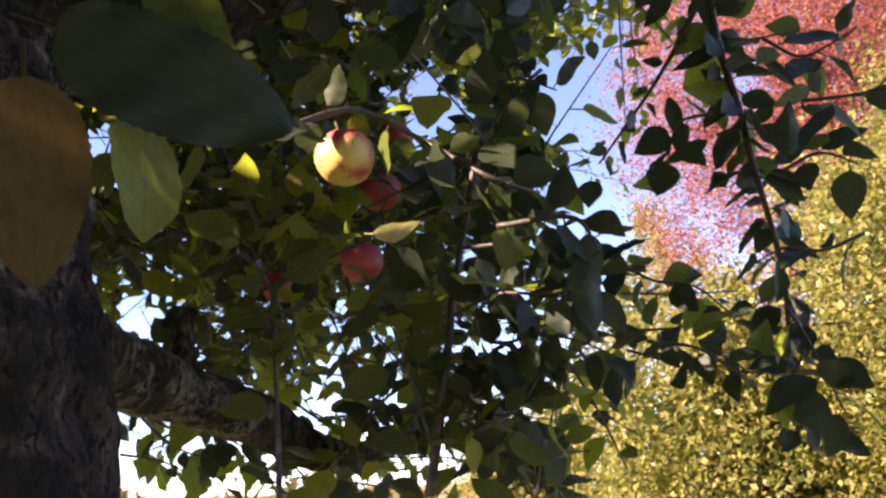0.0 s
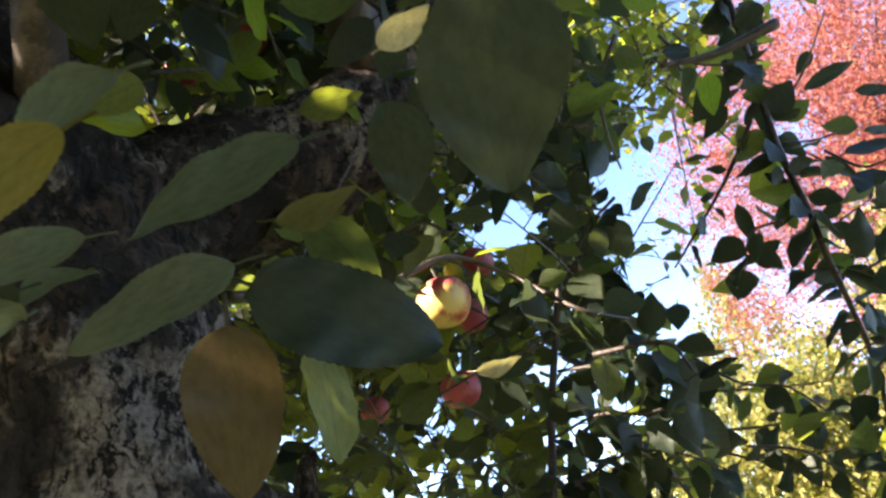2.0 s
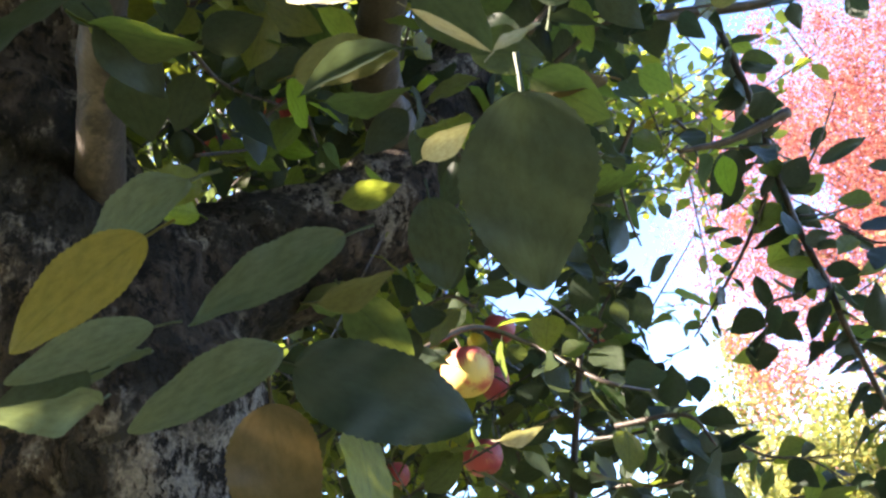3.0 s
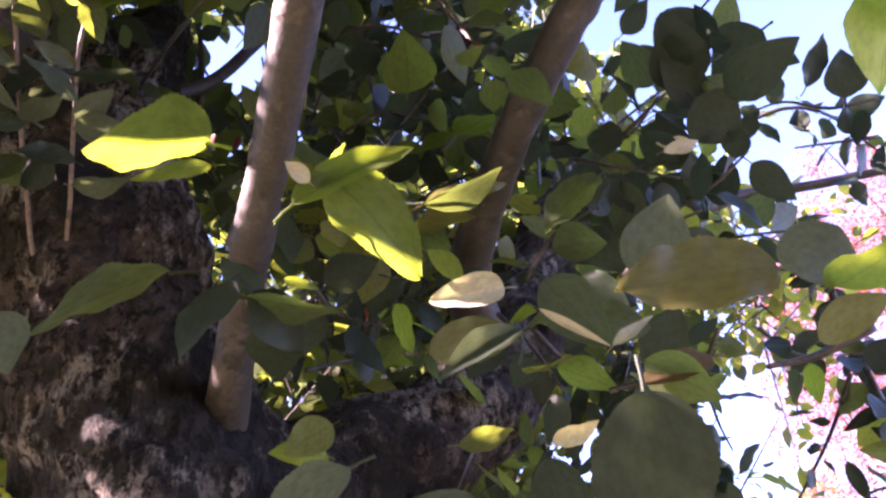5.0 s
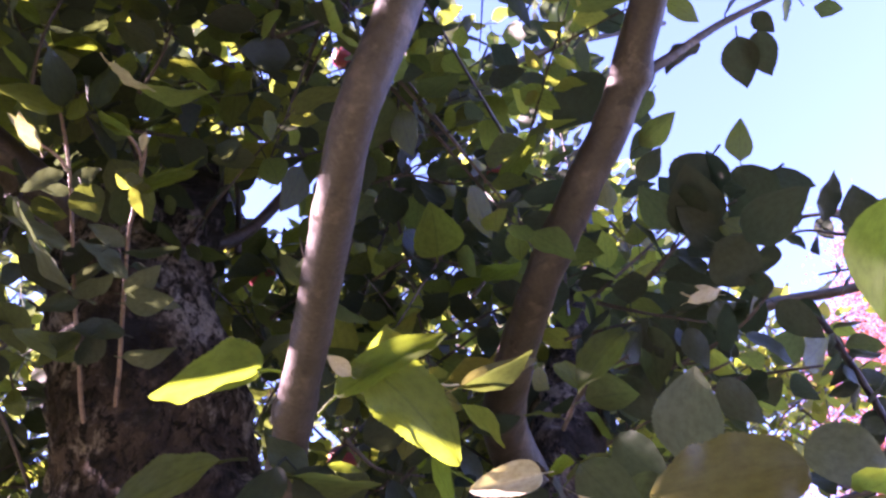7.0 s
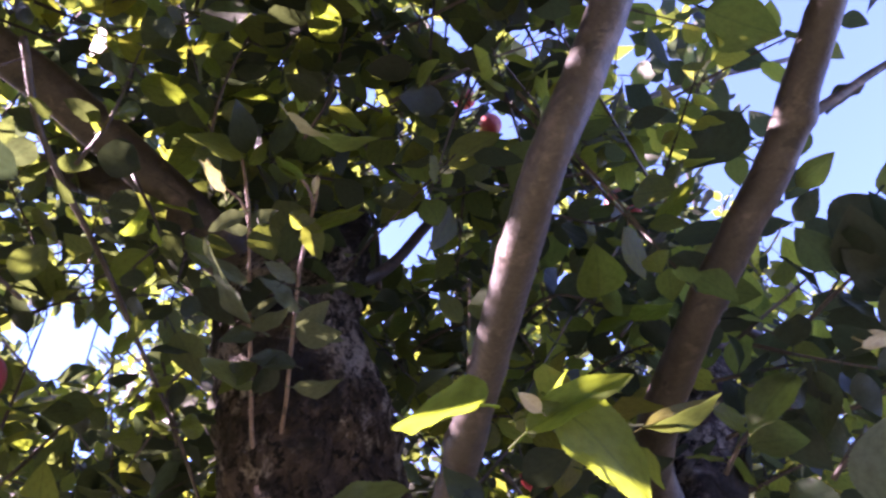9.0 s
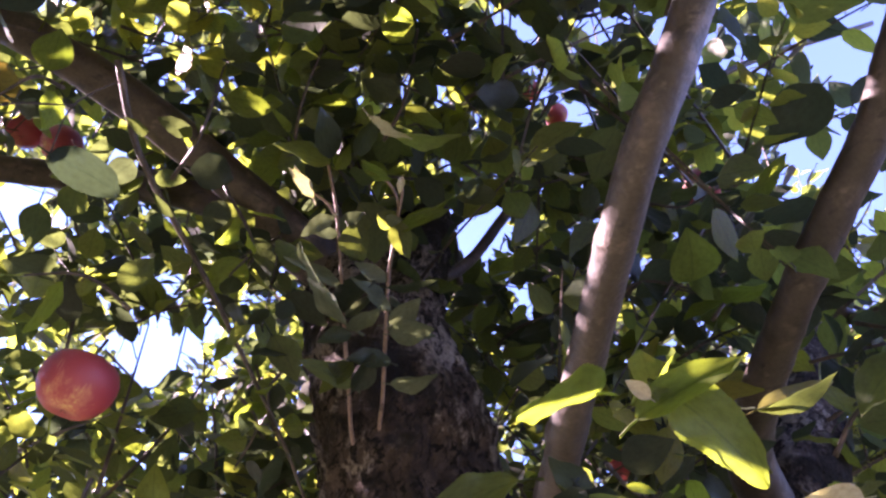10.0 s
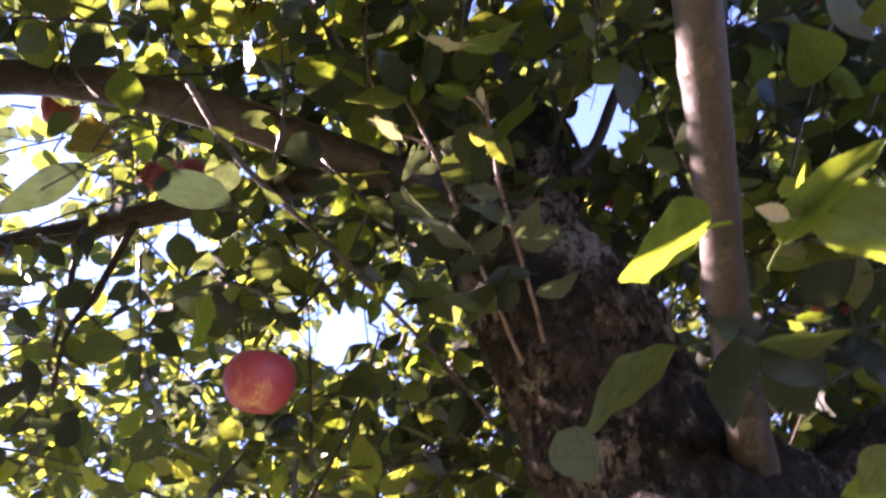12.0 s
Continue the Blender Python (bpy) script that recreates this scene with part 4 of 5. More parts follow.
leaf(limb, (-0.166, 0.417, 1.723), (-0.129, 0.469, 1.676), (0.06, -0.7, -0.71), 0.046, LEAF_GREEN)
leaf(limb, (-0.079, 0.23, 1.785), (-0.133, 0.205, 1.753), (0.23, -0.91, 0.33), 0.022, LEAF_GREEN)
leaf(limb, (0.035, 0.254, 1.755), (-0.014, 0.235, 1.739), (0.15, -0.84, 0.52), 0.032, LEAF_BROWN)
leaf(limb, (-0.165, 0.425, 1.624), (-0.15, 0.395, 1.541), (0.9, -0.33, 0.28), 0.052, LEAF_GREEN)
leaf(limb, (-0.031, 0.325, 1.884), (-0.001, 0.332, 1.836), (-0.41, -0.83, -0.38), 0.042, LEAF_GREEN)
leaf(limb, (-0.155, 0.339, 1.849), (-0.09, 0.334, 1.834), (-0.22, 0.06, -0.97), 0.039, LEAF_GREEN)

leaf(limb, (-0.152, 0.36, 1.772), (-0.107, 0.363, 1.779), (0.18, -0.37, -0.91), 0.027, LEAF_GREEN)
leaf(trunk, (-0.133, 0.291, 1.703), (-0.224, 0.271, 1.656), (0.257, -0.962, -0.089), 0.037, LEAF_PALE_GREEN, 0.4, 0.25, 0.15)
leaf(trunk, (-0.181, 0.314, 1.646), (-0.268, 0.291, 1.606), (0.256, -0.967, 0.002), 0.037, LEAF_PALE_GREEN, 0.5, 0.3, 0.15)
leaf(trunk, (-0.187, 0.198, 1.696), (-0.257, 0.190, 1.652), (-0.004, -0.982, 0.187), 0.038, LEAF_PALE_GREEN, 0.3, 0.75, 0.15)
leaf(trunk, (-0.194, 0.175, 1.652), (-0.253, 0.169, 1.606), (0.246, -0.949, -0.199), 0.033, LEAF_YELLOW, 0.6, 0.3, 0.1)
leaf(trunk, (-0.226, 0.244, 1.641), (-0.289, 0.217, 1.614), (0.375, -0.926, 0.055), 0.026, LEAF_PALE_GREEN, 0.5, 0.2, 0.1)
leaf(trunk, (-0.243, 0.228, 1.597), (-0.255, 0.174, 1.575), (0.56, 0.2, -0.8), 0.034, LEAF_PALE_GREEN)
leaf(trunk, (-0.293, 0.35, 1.677), (-0.3, 0.298, 1.643), (0.29, -0.56, 0.78), 0.037, LEAF_PALE_GREEN)
leaf(trunk, (-0.374, 0.105, 1.786), (-0.36, 0.116, 1.748), (0.36, -0.92, -0.12), 0.035, LEAF_PALE_GREEN)
leaf(trunk, (-0.258, 0.349, 1.777), (-0.282, 0.301, 1.767), (0.89, -0.46, 0.07), 0.031, LEAF_LIT)
leaf(sprout_a, (-0.507, 0.076, 2.199), (-0.509, 0.033, 2.208), (0.97, -0.1, -0.22), 0.021, LEAF_PALE)
leaf(sprout_a, (-0.475, 0.065, 2.222), (-0.449, 0.056, 2.24), (0.6, 0.26, -0.75), 0.019, LEAF_LIT)
leaf(sprout_a, (-0.496, 0.101, 2.19), (-0.523, 0.087, 2.156), (0.48, -0.88, -0.02), 0.026, LEAF_PALE_GREEN)
leaf(sprout_a, (-0.485, 0.119, 2.184), (-0.478, 0.149, 2.153), (0.21, -0.72, -0.66), 0.04, LEAF_GREEN)
leaf(sprout_a, (-0.514, 0.187, 2.1), (-0.528, 0.083, 2.128), (-0.64, -0.12, -0.76), 0.063, LEAF_PALE_GREEN)
leaf(sprout_a, (-0.514, 0.194, 2.094), (-0.536, 0.168, 2.071), (0.8, -0.59, -0.09), 0.024, LEAF_GREEN)
leaf(sprout_a, (-0.516, 0.19, 2.096), (-0.467, 0.182, 2.106), (0.24, 0.25, -0.94), 0.03, LEAF_PALE_GREEN)
leaf(sprout_a, (-0.52, 0.215, 2.07), (-0.548, 0.2, 2.03), (0.47, -0.88, -0.01), 0.03, LEAF_GREEN)
leaf(sprout_a, (-0.481, 0.062, 2.233), (-0.511, 0.002, 2.223), (0.89, -0.45, 0.04), 0.04, LEAF_GREEN)
leaf(sprout_a, (-0.527, 0.233, 2.046), (-0.488, 0.211, 2.065), (0.44, 0.03, -0.9), 0.028, LEAF_GREEN)
leaf(sprout_a, (-0.526, 0.229, 2.051), (-0.554, 0.169, 2.055), (0.89, -0.41, 0.2), 0.039, LEAF_GREEN)
leaf(sprout_a, (-0.478, 0.058, 2.237), (-0.459, 0.001, 2.25), (0.65, 0.05, -0.76), 0.036, LEAF_GREEN)
leaf(sprout_b, (-0.447, 0.073, 2.232), (-0.423, 0.102, 2.213), (-0.5, -0.12, -0.86), 0.025, LEAF_LIT)
leaf(sprout_b, (-0.43, 0.143, 2.196), (-0.362, 0.148, 2.195), (-0.05, 0.6, -0.8), 0.039, LEAF_LIT)
leaf(sprout_b, (-0.438, 0.141, 2.194), (-0.433, 0.173, 2.159), (0.16, -0.74, -0.66), 0.028, LEAF_GREEN)
leaf(sprout_b, (-0.447, 0.134, 2.194), (-0.427, 0.139, 2.187), (-0.14, -0.57, -0.81), 0.016, LEAF_PALE_GREEN)
leaf(sprout_b, (-0.468, 0.202, 2.117), (-0.481, 0.143, 2.129), (0.97, -0.19, 0.12), 0.036, LEAF_PALE_GREEN)
leaf(sprout_b, (-0.473, 0.211, 2.105), (-0.429, 0.197, 2.114), (0.07, -0.37, -0.93), 0.028, LEAF_PALE_GREEN)
leaf(sprout_b, (-0.464, 0.184, 2.135), (-0.406, 0.195, 2.127), (-0.2, 0.48, -0.85), 0.034, LEAF_GREEN)
leaf(sprout_b, (-0.476, 0.217, 2.098), (-0.423, 0.224, 2.092), (-0.01, -0.59, -0.81), 0.032, LEAF_PALE_GREEN)
leaf(sprout_b, (-0.484, 0.236, 2.074), (-0.514, 0.195, 2.062), (0.78, -0.61, 0.11), 0.03, LEAF_GREEN)
leaf(sprout_b, (-0.49, 0.25, 2.055), (-0.435, 0.258, 2.05), (-0.07, -0.05, -1.0), 0.033, LEAF_PALE_GREEN)
leaf(sprout_b, (-0.454, 0.073, 2.241), (-0.409, 0.037, 2.255), (0.55, 0.43, -0.71), 0.034, LEAF_GREEN)
leaf(sprout_b, (-0.401, 0.065, 2.243), (-0.333, 0.096, 2.226), (-0.39, 0.43, -0.81), 0.045, LEAF_GREEN)
leaf(sprout_b, (-0.418, 0.035, 2.252), (-0.385, 0.071, 2.223), (-0.67, 0.01, -0.74), 0.027, LEAF_PALE)
leaf(shoot_2, (0.11, 0.373, 2.128), (0.115, 0.298, 2.152), (-0.04, -0.31, -0.95), 0.064, LEAF_SHADED)
leaf(shoot_2, (0.15, 0.358, 2.087), (0.204, 0.293, 2.07), (-0.55, -0.25, -0.8), 0.052, LEAF_SHADED)
leaf(shoot_2, (0.134, 0.385, 2.109), (0.096, 0.335, 2.139), (0.13, -0.58, -0.81), 0.045, LEAF_SHADED)
leaf(shoot_2, (0.121, 0.359, 2.095), (0.157, 0.387, 2.053), (-0.07, -0.8, -0.59), 0.062, LEAF_SHADED)
leaf(shoot_2, (0.293, 0.442, 2.13), (0.297, 0.404, 2.167), (-0.17, -0.69, -0.7), 0.047, LEAF_SHADED)
leaf(shoot_2, (0.26, 0.436, 2.154), (0.284, 0.392, 2.185), (0.36, -0.39, -0.85), 0.034, LEAF_SHADED)
leaf(shoot_2, (0.086, 0.325, 2.241), (0.132, 0.3, 2.248), (-0.08, -0.43, -0.9), 0.033, LEAF_GREEN)
leaf(shoot_2, (0.075, 0.356, 2.218), (0.108, 0.33, 2.232), (-0.02, -0.5, -0.87), 0.03, LEAF_GREEN)
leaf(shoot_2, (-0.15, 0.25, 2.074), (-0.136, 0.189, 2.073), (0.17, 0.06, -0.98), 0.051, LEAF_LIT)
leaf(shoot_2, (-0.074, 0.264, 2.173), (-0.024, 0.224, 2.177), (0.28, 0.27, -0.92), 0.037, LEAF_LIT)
leaf(shoot_2, (0.1, 0.35, 2.022), (0.065, 0.34, 2.028), (0.14, -0.8, -0.58), 0.018, LEAF_PALE)
leaf(shoot_2, (0.003, 0.32, 1.985), (-0.053, 0.312, 1.934), (-0.09, -0.96, 0.25), 0.044, LEAF_GREEN)
leaf(shoot_2, (-0.07, 0.284, 2.159), (-0.096, 0.299, 2.145), (-0.08, -0.73, -0.67), 0.022, LEAF_GREEN)
leaf(shoot_2, (0.111, 0.485, 2.635), (0.007, 0.512, 2.566), (0.13, -0.84, -0.52), 0.096, LEAF_SHADED)
leaf(shoot_2, (0.158, 0.346, 2.213), (0.104, 0.391, 2.186), (-0.34, -0.75, -0.56), 0.069, LEAF_SHADED)
leaf(shoot_2, (0.213, 0.362, 2.177), (0.156, 0.397, 2.163), (-0.36, -0.78, -0.51), 0.069, LEAF_SHADED)
leaf(shoot_2, (0.115, 0.284, 2.279), (0.091, 0.307, 2.266), (-0.32, -0.69, -0.65), 0.025, LEAF_GREEN)
leaf(shoot_2, (0.105, 0.317, 2.255), (0.071, 0.342, 2.242), (-0.29, -0.73, -0.62), 0.029, LEAF_GREEN)
leaf(shoot_2, (0.188, 0.196, 2.205), (0.186, 0.237, 2.174), (-0.49, -0.53, -0.69), 0.039, LEAF_SHADED)
leaf(shoot_2, (0.206, 0.193, 2.199), (0.208, 0.229, 2.171), (-0.51, -0.51, -0.69), 0.033, LEAF_SHADED)
leaf(shoot_2, (0.081, 0.264, 2.596), (0.166, 0.319, 2.55), (-0.28, -0.32, -0.9), 0.091, LEAF_GREEN)
leaf(limb, (0.177, 0.941, 1.77), (0.169, 0.935, 1.732), (-0.27, -0.94, 0.2), 0.033, LEAF_SHADED)
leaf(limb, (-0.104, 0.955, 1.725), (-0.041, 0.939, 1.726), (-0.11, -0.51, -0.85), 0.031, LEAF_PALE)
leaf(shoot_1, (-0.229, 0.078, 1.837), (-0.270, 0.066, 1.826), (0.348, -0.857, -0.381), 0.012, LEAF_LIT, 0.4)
# small pale leaf drawn as a white highlight
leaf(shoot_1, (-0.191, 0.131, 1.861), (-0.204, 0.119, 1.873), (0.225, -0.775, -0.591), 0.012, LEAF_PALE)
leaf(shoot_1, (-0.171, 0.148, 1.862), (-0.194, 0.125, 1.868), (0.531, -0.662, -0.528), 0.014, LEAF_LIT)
# two pale slivers drawn as the sunlit rim of a leaf
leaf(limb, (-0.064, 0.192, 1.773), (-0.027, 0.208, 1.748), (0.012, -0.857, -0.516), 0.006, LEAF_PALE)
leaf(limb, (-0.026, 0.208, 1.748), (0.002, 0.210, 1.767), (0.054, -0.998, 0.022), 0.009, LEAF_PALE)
leaf(limb, (0.055, 0.115, 1.734), (0.094, 0.135, 1.719), (0.151, -0.754, -0.640), 0.032, LEAF_PALE_GREEN, 0.8)
leaf(limb, (0.065, 0.149, 1.697), (0.098, 0.134, 1.706), (-0.352, -0.911, -0.216), 0.020, LEAF_OLIVE, 0.5)
leaf(shoot_1, (-0.231, 0.188, 1.834), (-0.211, 0.205, 1.833), (0.618, -0.706, -0.347), 0.008, LEAF_LIT)
leaf(shoot_2, (0.068, 0.333, 2.009), (0.103, 0.334, 2.016), (0.097, -0.917, -0.386), 0.013, LEAF_PALE)
leaf(shoot_2, (-0.127, 0.180, 1.866), (-0.070, 0.198, 1.888), (0.363, -0.913, -0.187), 0.017, LEAF_OLIVE, 0.3)
leaf(limb, (-0.144, 0.236, 1.786), (-0.080, 0.233, 1.784), (-0.054, -0.932, -0.358), 0.032, LEAF_OLIVE, 0.5)
leaf(limb, (-0.039, 0.263, 1.801), (0.007, 0.272, 1.793), (0.099, -0.887, -0.452), 0.032, LEAF_GREEN, 0.5)
leaf(trunk, (-0.242, 0.316, 1.786), (-0.272, 0.302, 1.761), (0.544, -0.809, -0.223), 0.031, LEAF_GREEN, 0.6)
leaf(trunk, (-0.269, 0.258, 1.626), (-0.314, 0.242, 1.603), (0.404, -0.901, -0.156), 0.033, LEAF_SHADED, 0.6)
leaf(sprout_a, (-0.522, 0.064, 2.216), (-0.519, 0.045, 2.232), (0.546, -0.491, -0.679), 0.010, LEAF_PALE)
leaf(sprout_a, (-0.487, 0.065, 2.240), (-0.462, 0.072, 2.243), (0.288, -0.823, -0.489), 0.019, LEAF_LIT)
leaf(sprout_b, (-0.446, 0.083, 2.239), (-0.425, 0.098, 2.221), (0.465, -0.864, -0.193), 0.024, LEAF_LIT)
leaf(sprout_b, (-0.410, 0.105, 2.220), (-0.420, 0.118, 2.207), (0.343, -0.544, -0.766), 0.009, LEAF_PALE)
leaf(sprout_a, (-0.501, 0.121, 2.190), (-0.463, 0.115, 2.195), (-0.047, -0.762, -0.646), 0.020, LEAF_PALE_GREEN)
leaf(sprout_a, (-0.502, 0.125, 2.186), (-0.524, 0.108, 2.180), (0.659, -0.667, -0.347), 0.016, LEAF_PALE_GREEN)
leaf(sprout_b, (-0.442, 0.144, 2.191), (-0.449, 0.122, 2.194), (0.630, -0.256, -0.733), 0.026, LEAF_GREEN)
leaf(sprout_b, (-0.441, 0.150, 2.187), (-0.375, 0.148, 2.198), (0.019, -0.954, -0.299), 0.021, LEAF_LIT)
leaf(sprout_b, (-0.468, 0.185, 2.150), (-0.492, 0.149, 2.158), (0.679, -0.555, -0.480), 0.020, LEAF_PALE_GREEN)
leaf(sprout_a, (-0.519, 0.170, 2.145), (-0.550, 0.101, 2.150), (0.849, -0.411, -0.333), 0.018, LEAF_PALE_GREEN)
leaf(sprout_b, (-0.489, 0.226, 2.123), (-0.439, 0.256, 2.116), (0.442, -0.823, -0.357), 0.025, LEAF_PALE_GREEN)
leaf(sprout_a, (-0.527, 0.193, 2.124), (-0.482, 0.183, 2.134), (-0.039, -0.780, -0.625), 0.016, LEAF_PALE_GREEN)
# unseen twig added so that its leaves keep sun off the browning leaf
screen_twig = branch(line(0.003, 0.0014, (-1.43, -0.325, 2.45), (-1.48, -0.20, 2.40), (-1.52, -0.15, 2.30)), TWIG_BARK, "twig", 6)
leaf(screen_twig, (-1.501, -0.135, 2.341), (-1.459, -0.237, 2.341), (-0.80, -0.33, 0.48), 0.070, LEAF_GREEN)
leaf(screen_twig, (-1.478, -0.126, 2.385), (-1.436, -0.228, 2.385), (-0.80, -0.33, 0.48), 0.070, LEAF_GREEN)
leaf(screen_twig, (-1.524, -0.144, 2.297), (-1.482, -0.246, 2.297), (-0.80, -0.33, 0.48), 0.070, LEAF_GREEN)
# added twig and leaves towards the sun, to shade half of two near leaves
shade_twig = branch(line(0.0014, 0.0008, (-0.660, -0.112, 2.284), (-0.685, -0.128, 2.22), (-0.693, -0.115, 2.151)), TWIG_BARK, "twig", 6)
branch(line(0.0012, 0.0008, (-0.685, -0.128, 2.22), (-0.70, -0.17, 2.17), (-0.711, -0.209, 2.091)), TWIG_BARK, "twig", 6)
leaf(shade_twig, (-0.698, -0.182, 2.132), (-0.724, -0.236, 2.051), (-0.80, -0.33, 0.48), 0.034, LEAF_SHADED, 0.9, 0.05, 0.05)
leaf(shade_twig, (-0.693, -0.115, 2.151), (-0.704, -0.025, 2.194), (-0.80, -0.33, 0.48), 0.046, LEAF_SHADED, 0.9, 0.05, 0.05)
leaf(hanging_branch, (0.391, 1.124, 2.224), (0.331, 1.156, 2.159), (0.309, -0.939, -0.154), 0.062, LEAF_SHADED)
leaf(hanging_branch, (0.387, 1.144, 2.174), (0.342, 1.176, 2.134), (-0.238, -0.911, -0.336), 0.033, LEAF_SHADED)
leaf(hanging_branch, (0.406, 1.167, 2.144), (0.413, 1.192, 2.099), (0.293, -0.752, -0.591), 0.031, LEAF_GREEN)
leaf(hanging_branch, (0.456, 1.123, 2.217), (0.411, 1.119, 2.190), (0.114, -0.933, -0.341), 0.037, LEAF_SHADED)
leaf(hanging_branch, (0.447, 1.119, 2.131), (0.486, 1.093, 2.170), (-0.030, -0.992, -0.124), 0.052, LEAF_SHADED)
leaf(hanging_branch, (0.480, 1.164, 2.142), (0.530, 1.148, 2.157), (0.233, -0.781, -0.579), 0.041, LEAF_GREEN)
leaf(hanging_branch, (0.526, 1.149, 2.181), (0.616, 1.127, 2.213), (-0.210, -0.971, -0.118), 0.029, LEAF_SHADED)
leaf(hanging_branch, (0.601, 1.140, 2.154), (0.672, 1.139, 2.141), (0.414, -0.887, -0.203), 0.026, LEAF_SHADED)
leaf(hanging_branch, (0.592, 1.160, 2.096), (0.541, 1.168, 2.115), (0.121, -0.951, -0.283), 0.038, LEAF_GREEN)
leaf(hanging_branch, (0.599, 1.158, 2.086), (0.681, 1.183, 2.088), (0.245, -0.960, -0.134), 0.020, LEAF_SHADED)
leaf(hanging_branch, (0.540, 1.199, 2.069), (0.597, 1.215, 2.018), (-0.053, -0.843, -0.536), 0.023, LEAF_SHADED)
leaf(hanging_branch, (0.592, 1.178, 1.999), (0.527, 1.167, 1.965), (-0.049, -0.953, -0.300), 0.030, LEAF_GREEN)
leaf(hanging_branch, (0.453, 1.146, 2.032), (0.500, 1.152, 2.045), (-0.054, -0.885, -0.462), 0.034, LEAF_SHADED)
leaf(hanging_branch, (0.458, 1.182, 2.083), (0.384, 1.187, 2.053), (-0.052, -0.928, -0.369), 0.027, LEAF_SHADED)
leaf(hanging_branch, (0.477, 1.199, 2.003), (0.393, 1.171, 2.007), (0.323, -0.708, -0.627), 0.043, LEAF_GREEN)
leaf(hanging_branch, (0.461, 1.193, 2.028), (0.430, 1.194, 2.056), (-0.210, -0.964, -0.164), 0.023, LEAF_SHADED)
leaf(hanging_branch, (0.363, 1.169, 1.995), (0.381, 1.202, 1.927), (-0.282, -0.798, -0.533), 0.028, LEAF_SHADED)
leaf(hanging_branch, (0.439, 1.172, 1.970), (0.460, 1.205, 1.942), (-0.102, -0.974, -0.203), 0.024, LEAF_GREEN)
leaf(hanging_branch, (0.432, 1.226, 1.938), (0.359, 1.251, 1.909), (-0.045, -0.897, -0.440), 0.028, LEAF_SHADED)
leaf(hanging_branch, (0.541, 1.201, 1.978), (0.498, 1.217, 1.959), (-0.159, -0.968, -0.196), 0.026, LEAF_SHADED)
leaf(hanging_branch, (0.377, 1.229, 1.876), (0.299, 1.240, 1.872), (-0.180, -0.980, -0.083), 0.042, LEAF_GREEN)
leaf(hanging_branch, (0.521, 1.200, 1.879), (0.578, 1.186, 1.906), (0.190, -0.970, -0.154), 0.027, LEAF_SHADED)
leaf(hanging_branch, (0.461, 1.216, 1.854), (0.528, 1.225, 1.889), (0.087, -0.872, -0.483), 0.053, LEAF_SHADED)
leaf(hanging_branch, (0.584, 1.195, 1.970), (0.638, 1.193, 1.953), (-0.235, -0.833, -0.500), 0.020, LEAF_GREEN)
leaf(hanging_branch, (0.435, 1.227, 1.882), (0.462, 1.260, 1.861), (-0.191, -0.806, -0.560), 0.030, LEAF_SHADED)
leaf(hanging_branch, (0.546, 1.258, 1.876), (0.591, 1.284, 1.827), (-0.015, -0.862, -0.507), 0.031, LEAF_SHADED)
leaf(hanging_branch, (0.551, 1.132, 2.247), (0.526, 1.156, 2.216), (0.038, -0.908, -0.417), 0.027, LEAF_GREEN)
leaf(hanging_branch, (0.400, 1.085, 2.246), (0.434, 1.114, 2.225), (-0.233, -0.918, -0.322), 0.034, LEAF_SHADED)
branch(line(0.0026, 0.0014, (0.463, 1.155, 2.088), (0.515, 1.160, 2.085), (0.555, 1.161, 2.091), (0.594, 1.164, 2.093)), TWIG_BARK, "twig", 6)
branch(line(0.0026, 0.0014, (0.484, 1.215, 1.946), (0.511, 1.220, 1.939), (0.541, 1.216, 1.955), (0.592, 1.210, 1.979)), TWIG_BARK, "twig", 6)
branch(line(0.0026, 0.0014, (0.497, 1.124, 2.170), (0.523, 1.113, 2.202), (0.544, 1.101, 2.236), (0.573, 1.083, 2.286)), TWIG_BARK, "twig", 6)
branch(line(0.0026, 0.0014, (0.592, 1.210, 1.979), (0.605, 1.201, 2.005), (0.611, 1.196, 2.018)), TWIG_BARK, "twig", 6)

# ---- the apple tree: the crown's mass of leaves ----
EYES = np.array([p[1] for p in PATH])


def sunny(at, gaps, margin):
    """Clear of the gaps in the crown through which the sun reaches some spots: x, y, z and radius."""
    way = np.asarray(SUN_WAY)
    keep = np.ones(len(at), dtype=bool)
    for x, y, z, radius in gaps:
        rel = at - (x, y, z)
        run = rel @ way
        keep &= (run < -0.1) | (np.linalg.norm(rel - run[:, None] * way, axis=1) > radius + margin)
    return keep


def airy(at, holes):
    """Clear of the larger openings of the crown: a point, a direction and how fast the opening widens."""
    keep = np.ones(len(at), dtype=bool)
    for x, y, z, u, v, w, widen in holes:
        rel = at - (x, y, z)
        run = rel @ (u, v, w)
        keep &= (run < 0.45) | (np.linalg.norm(rel - run[:, None] * (u, v, w), axis=1) > widen * run)
    return keep


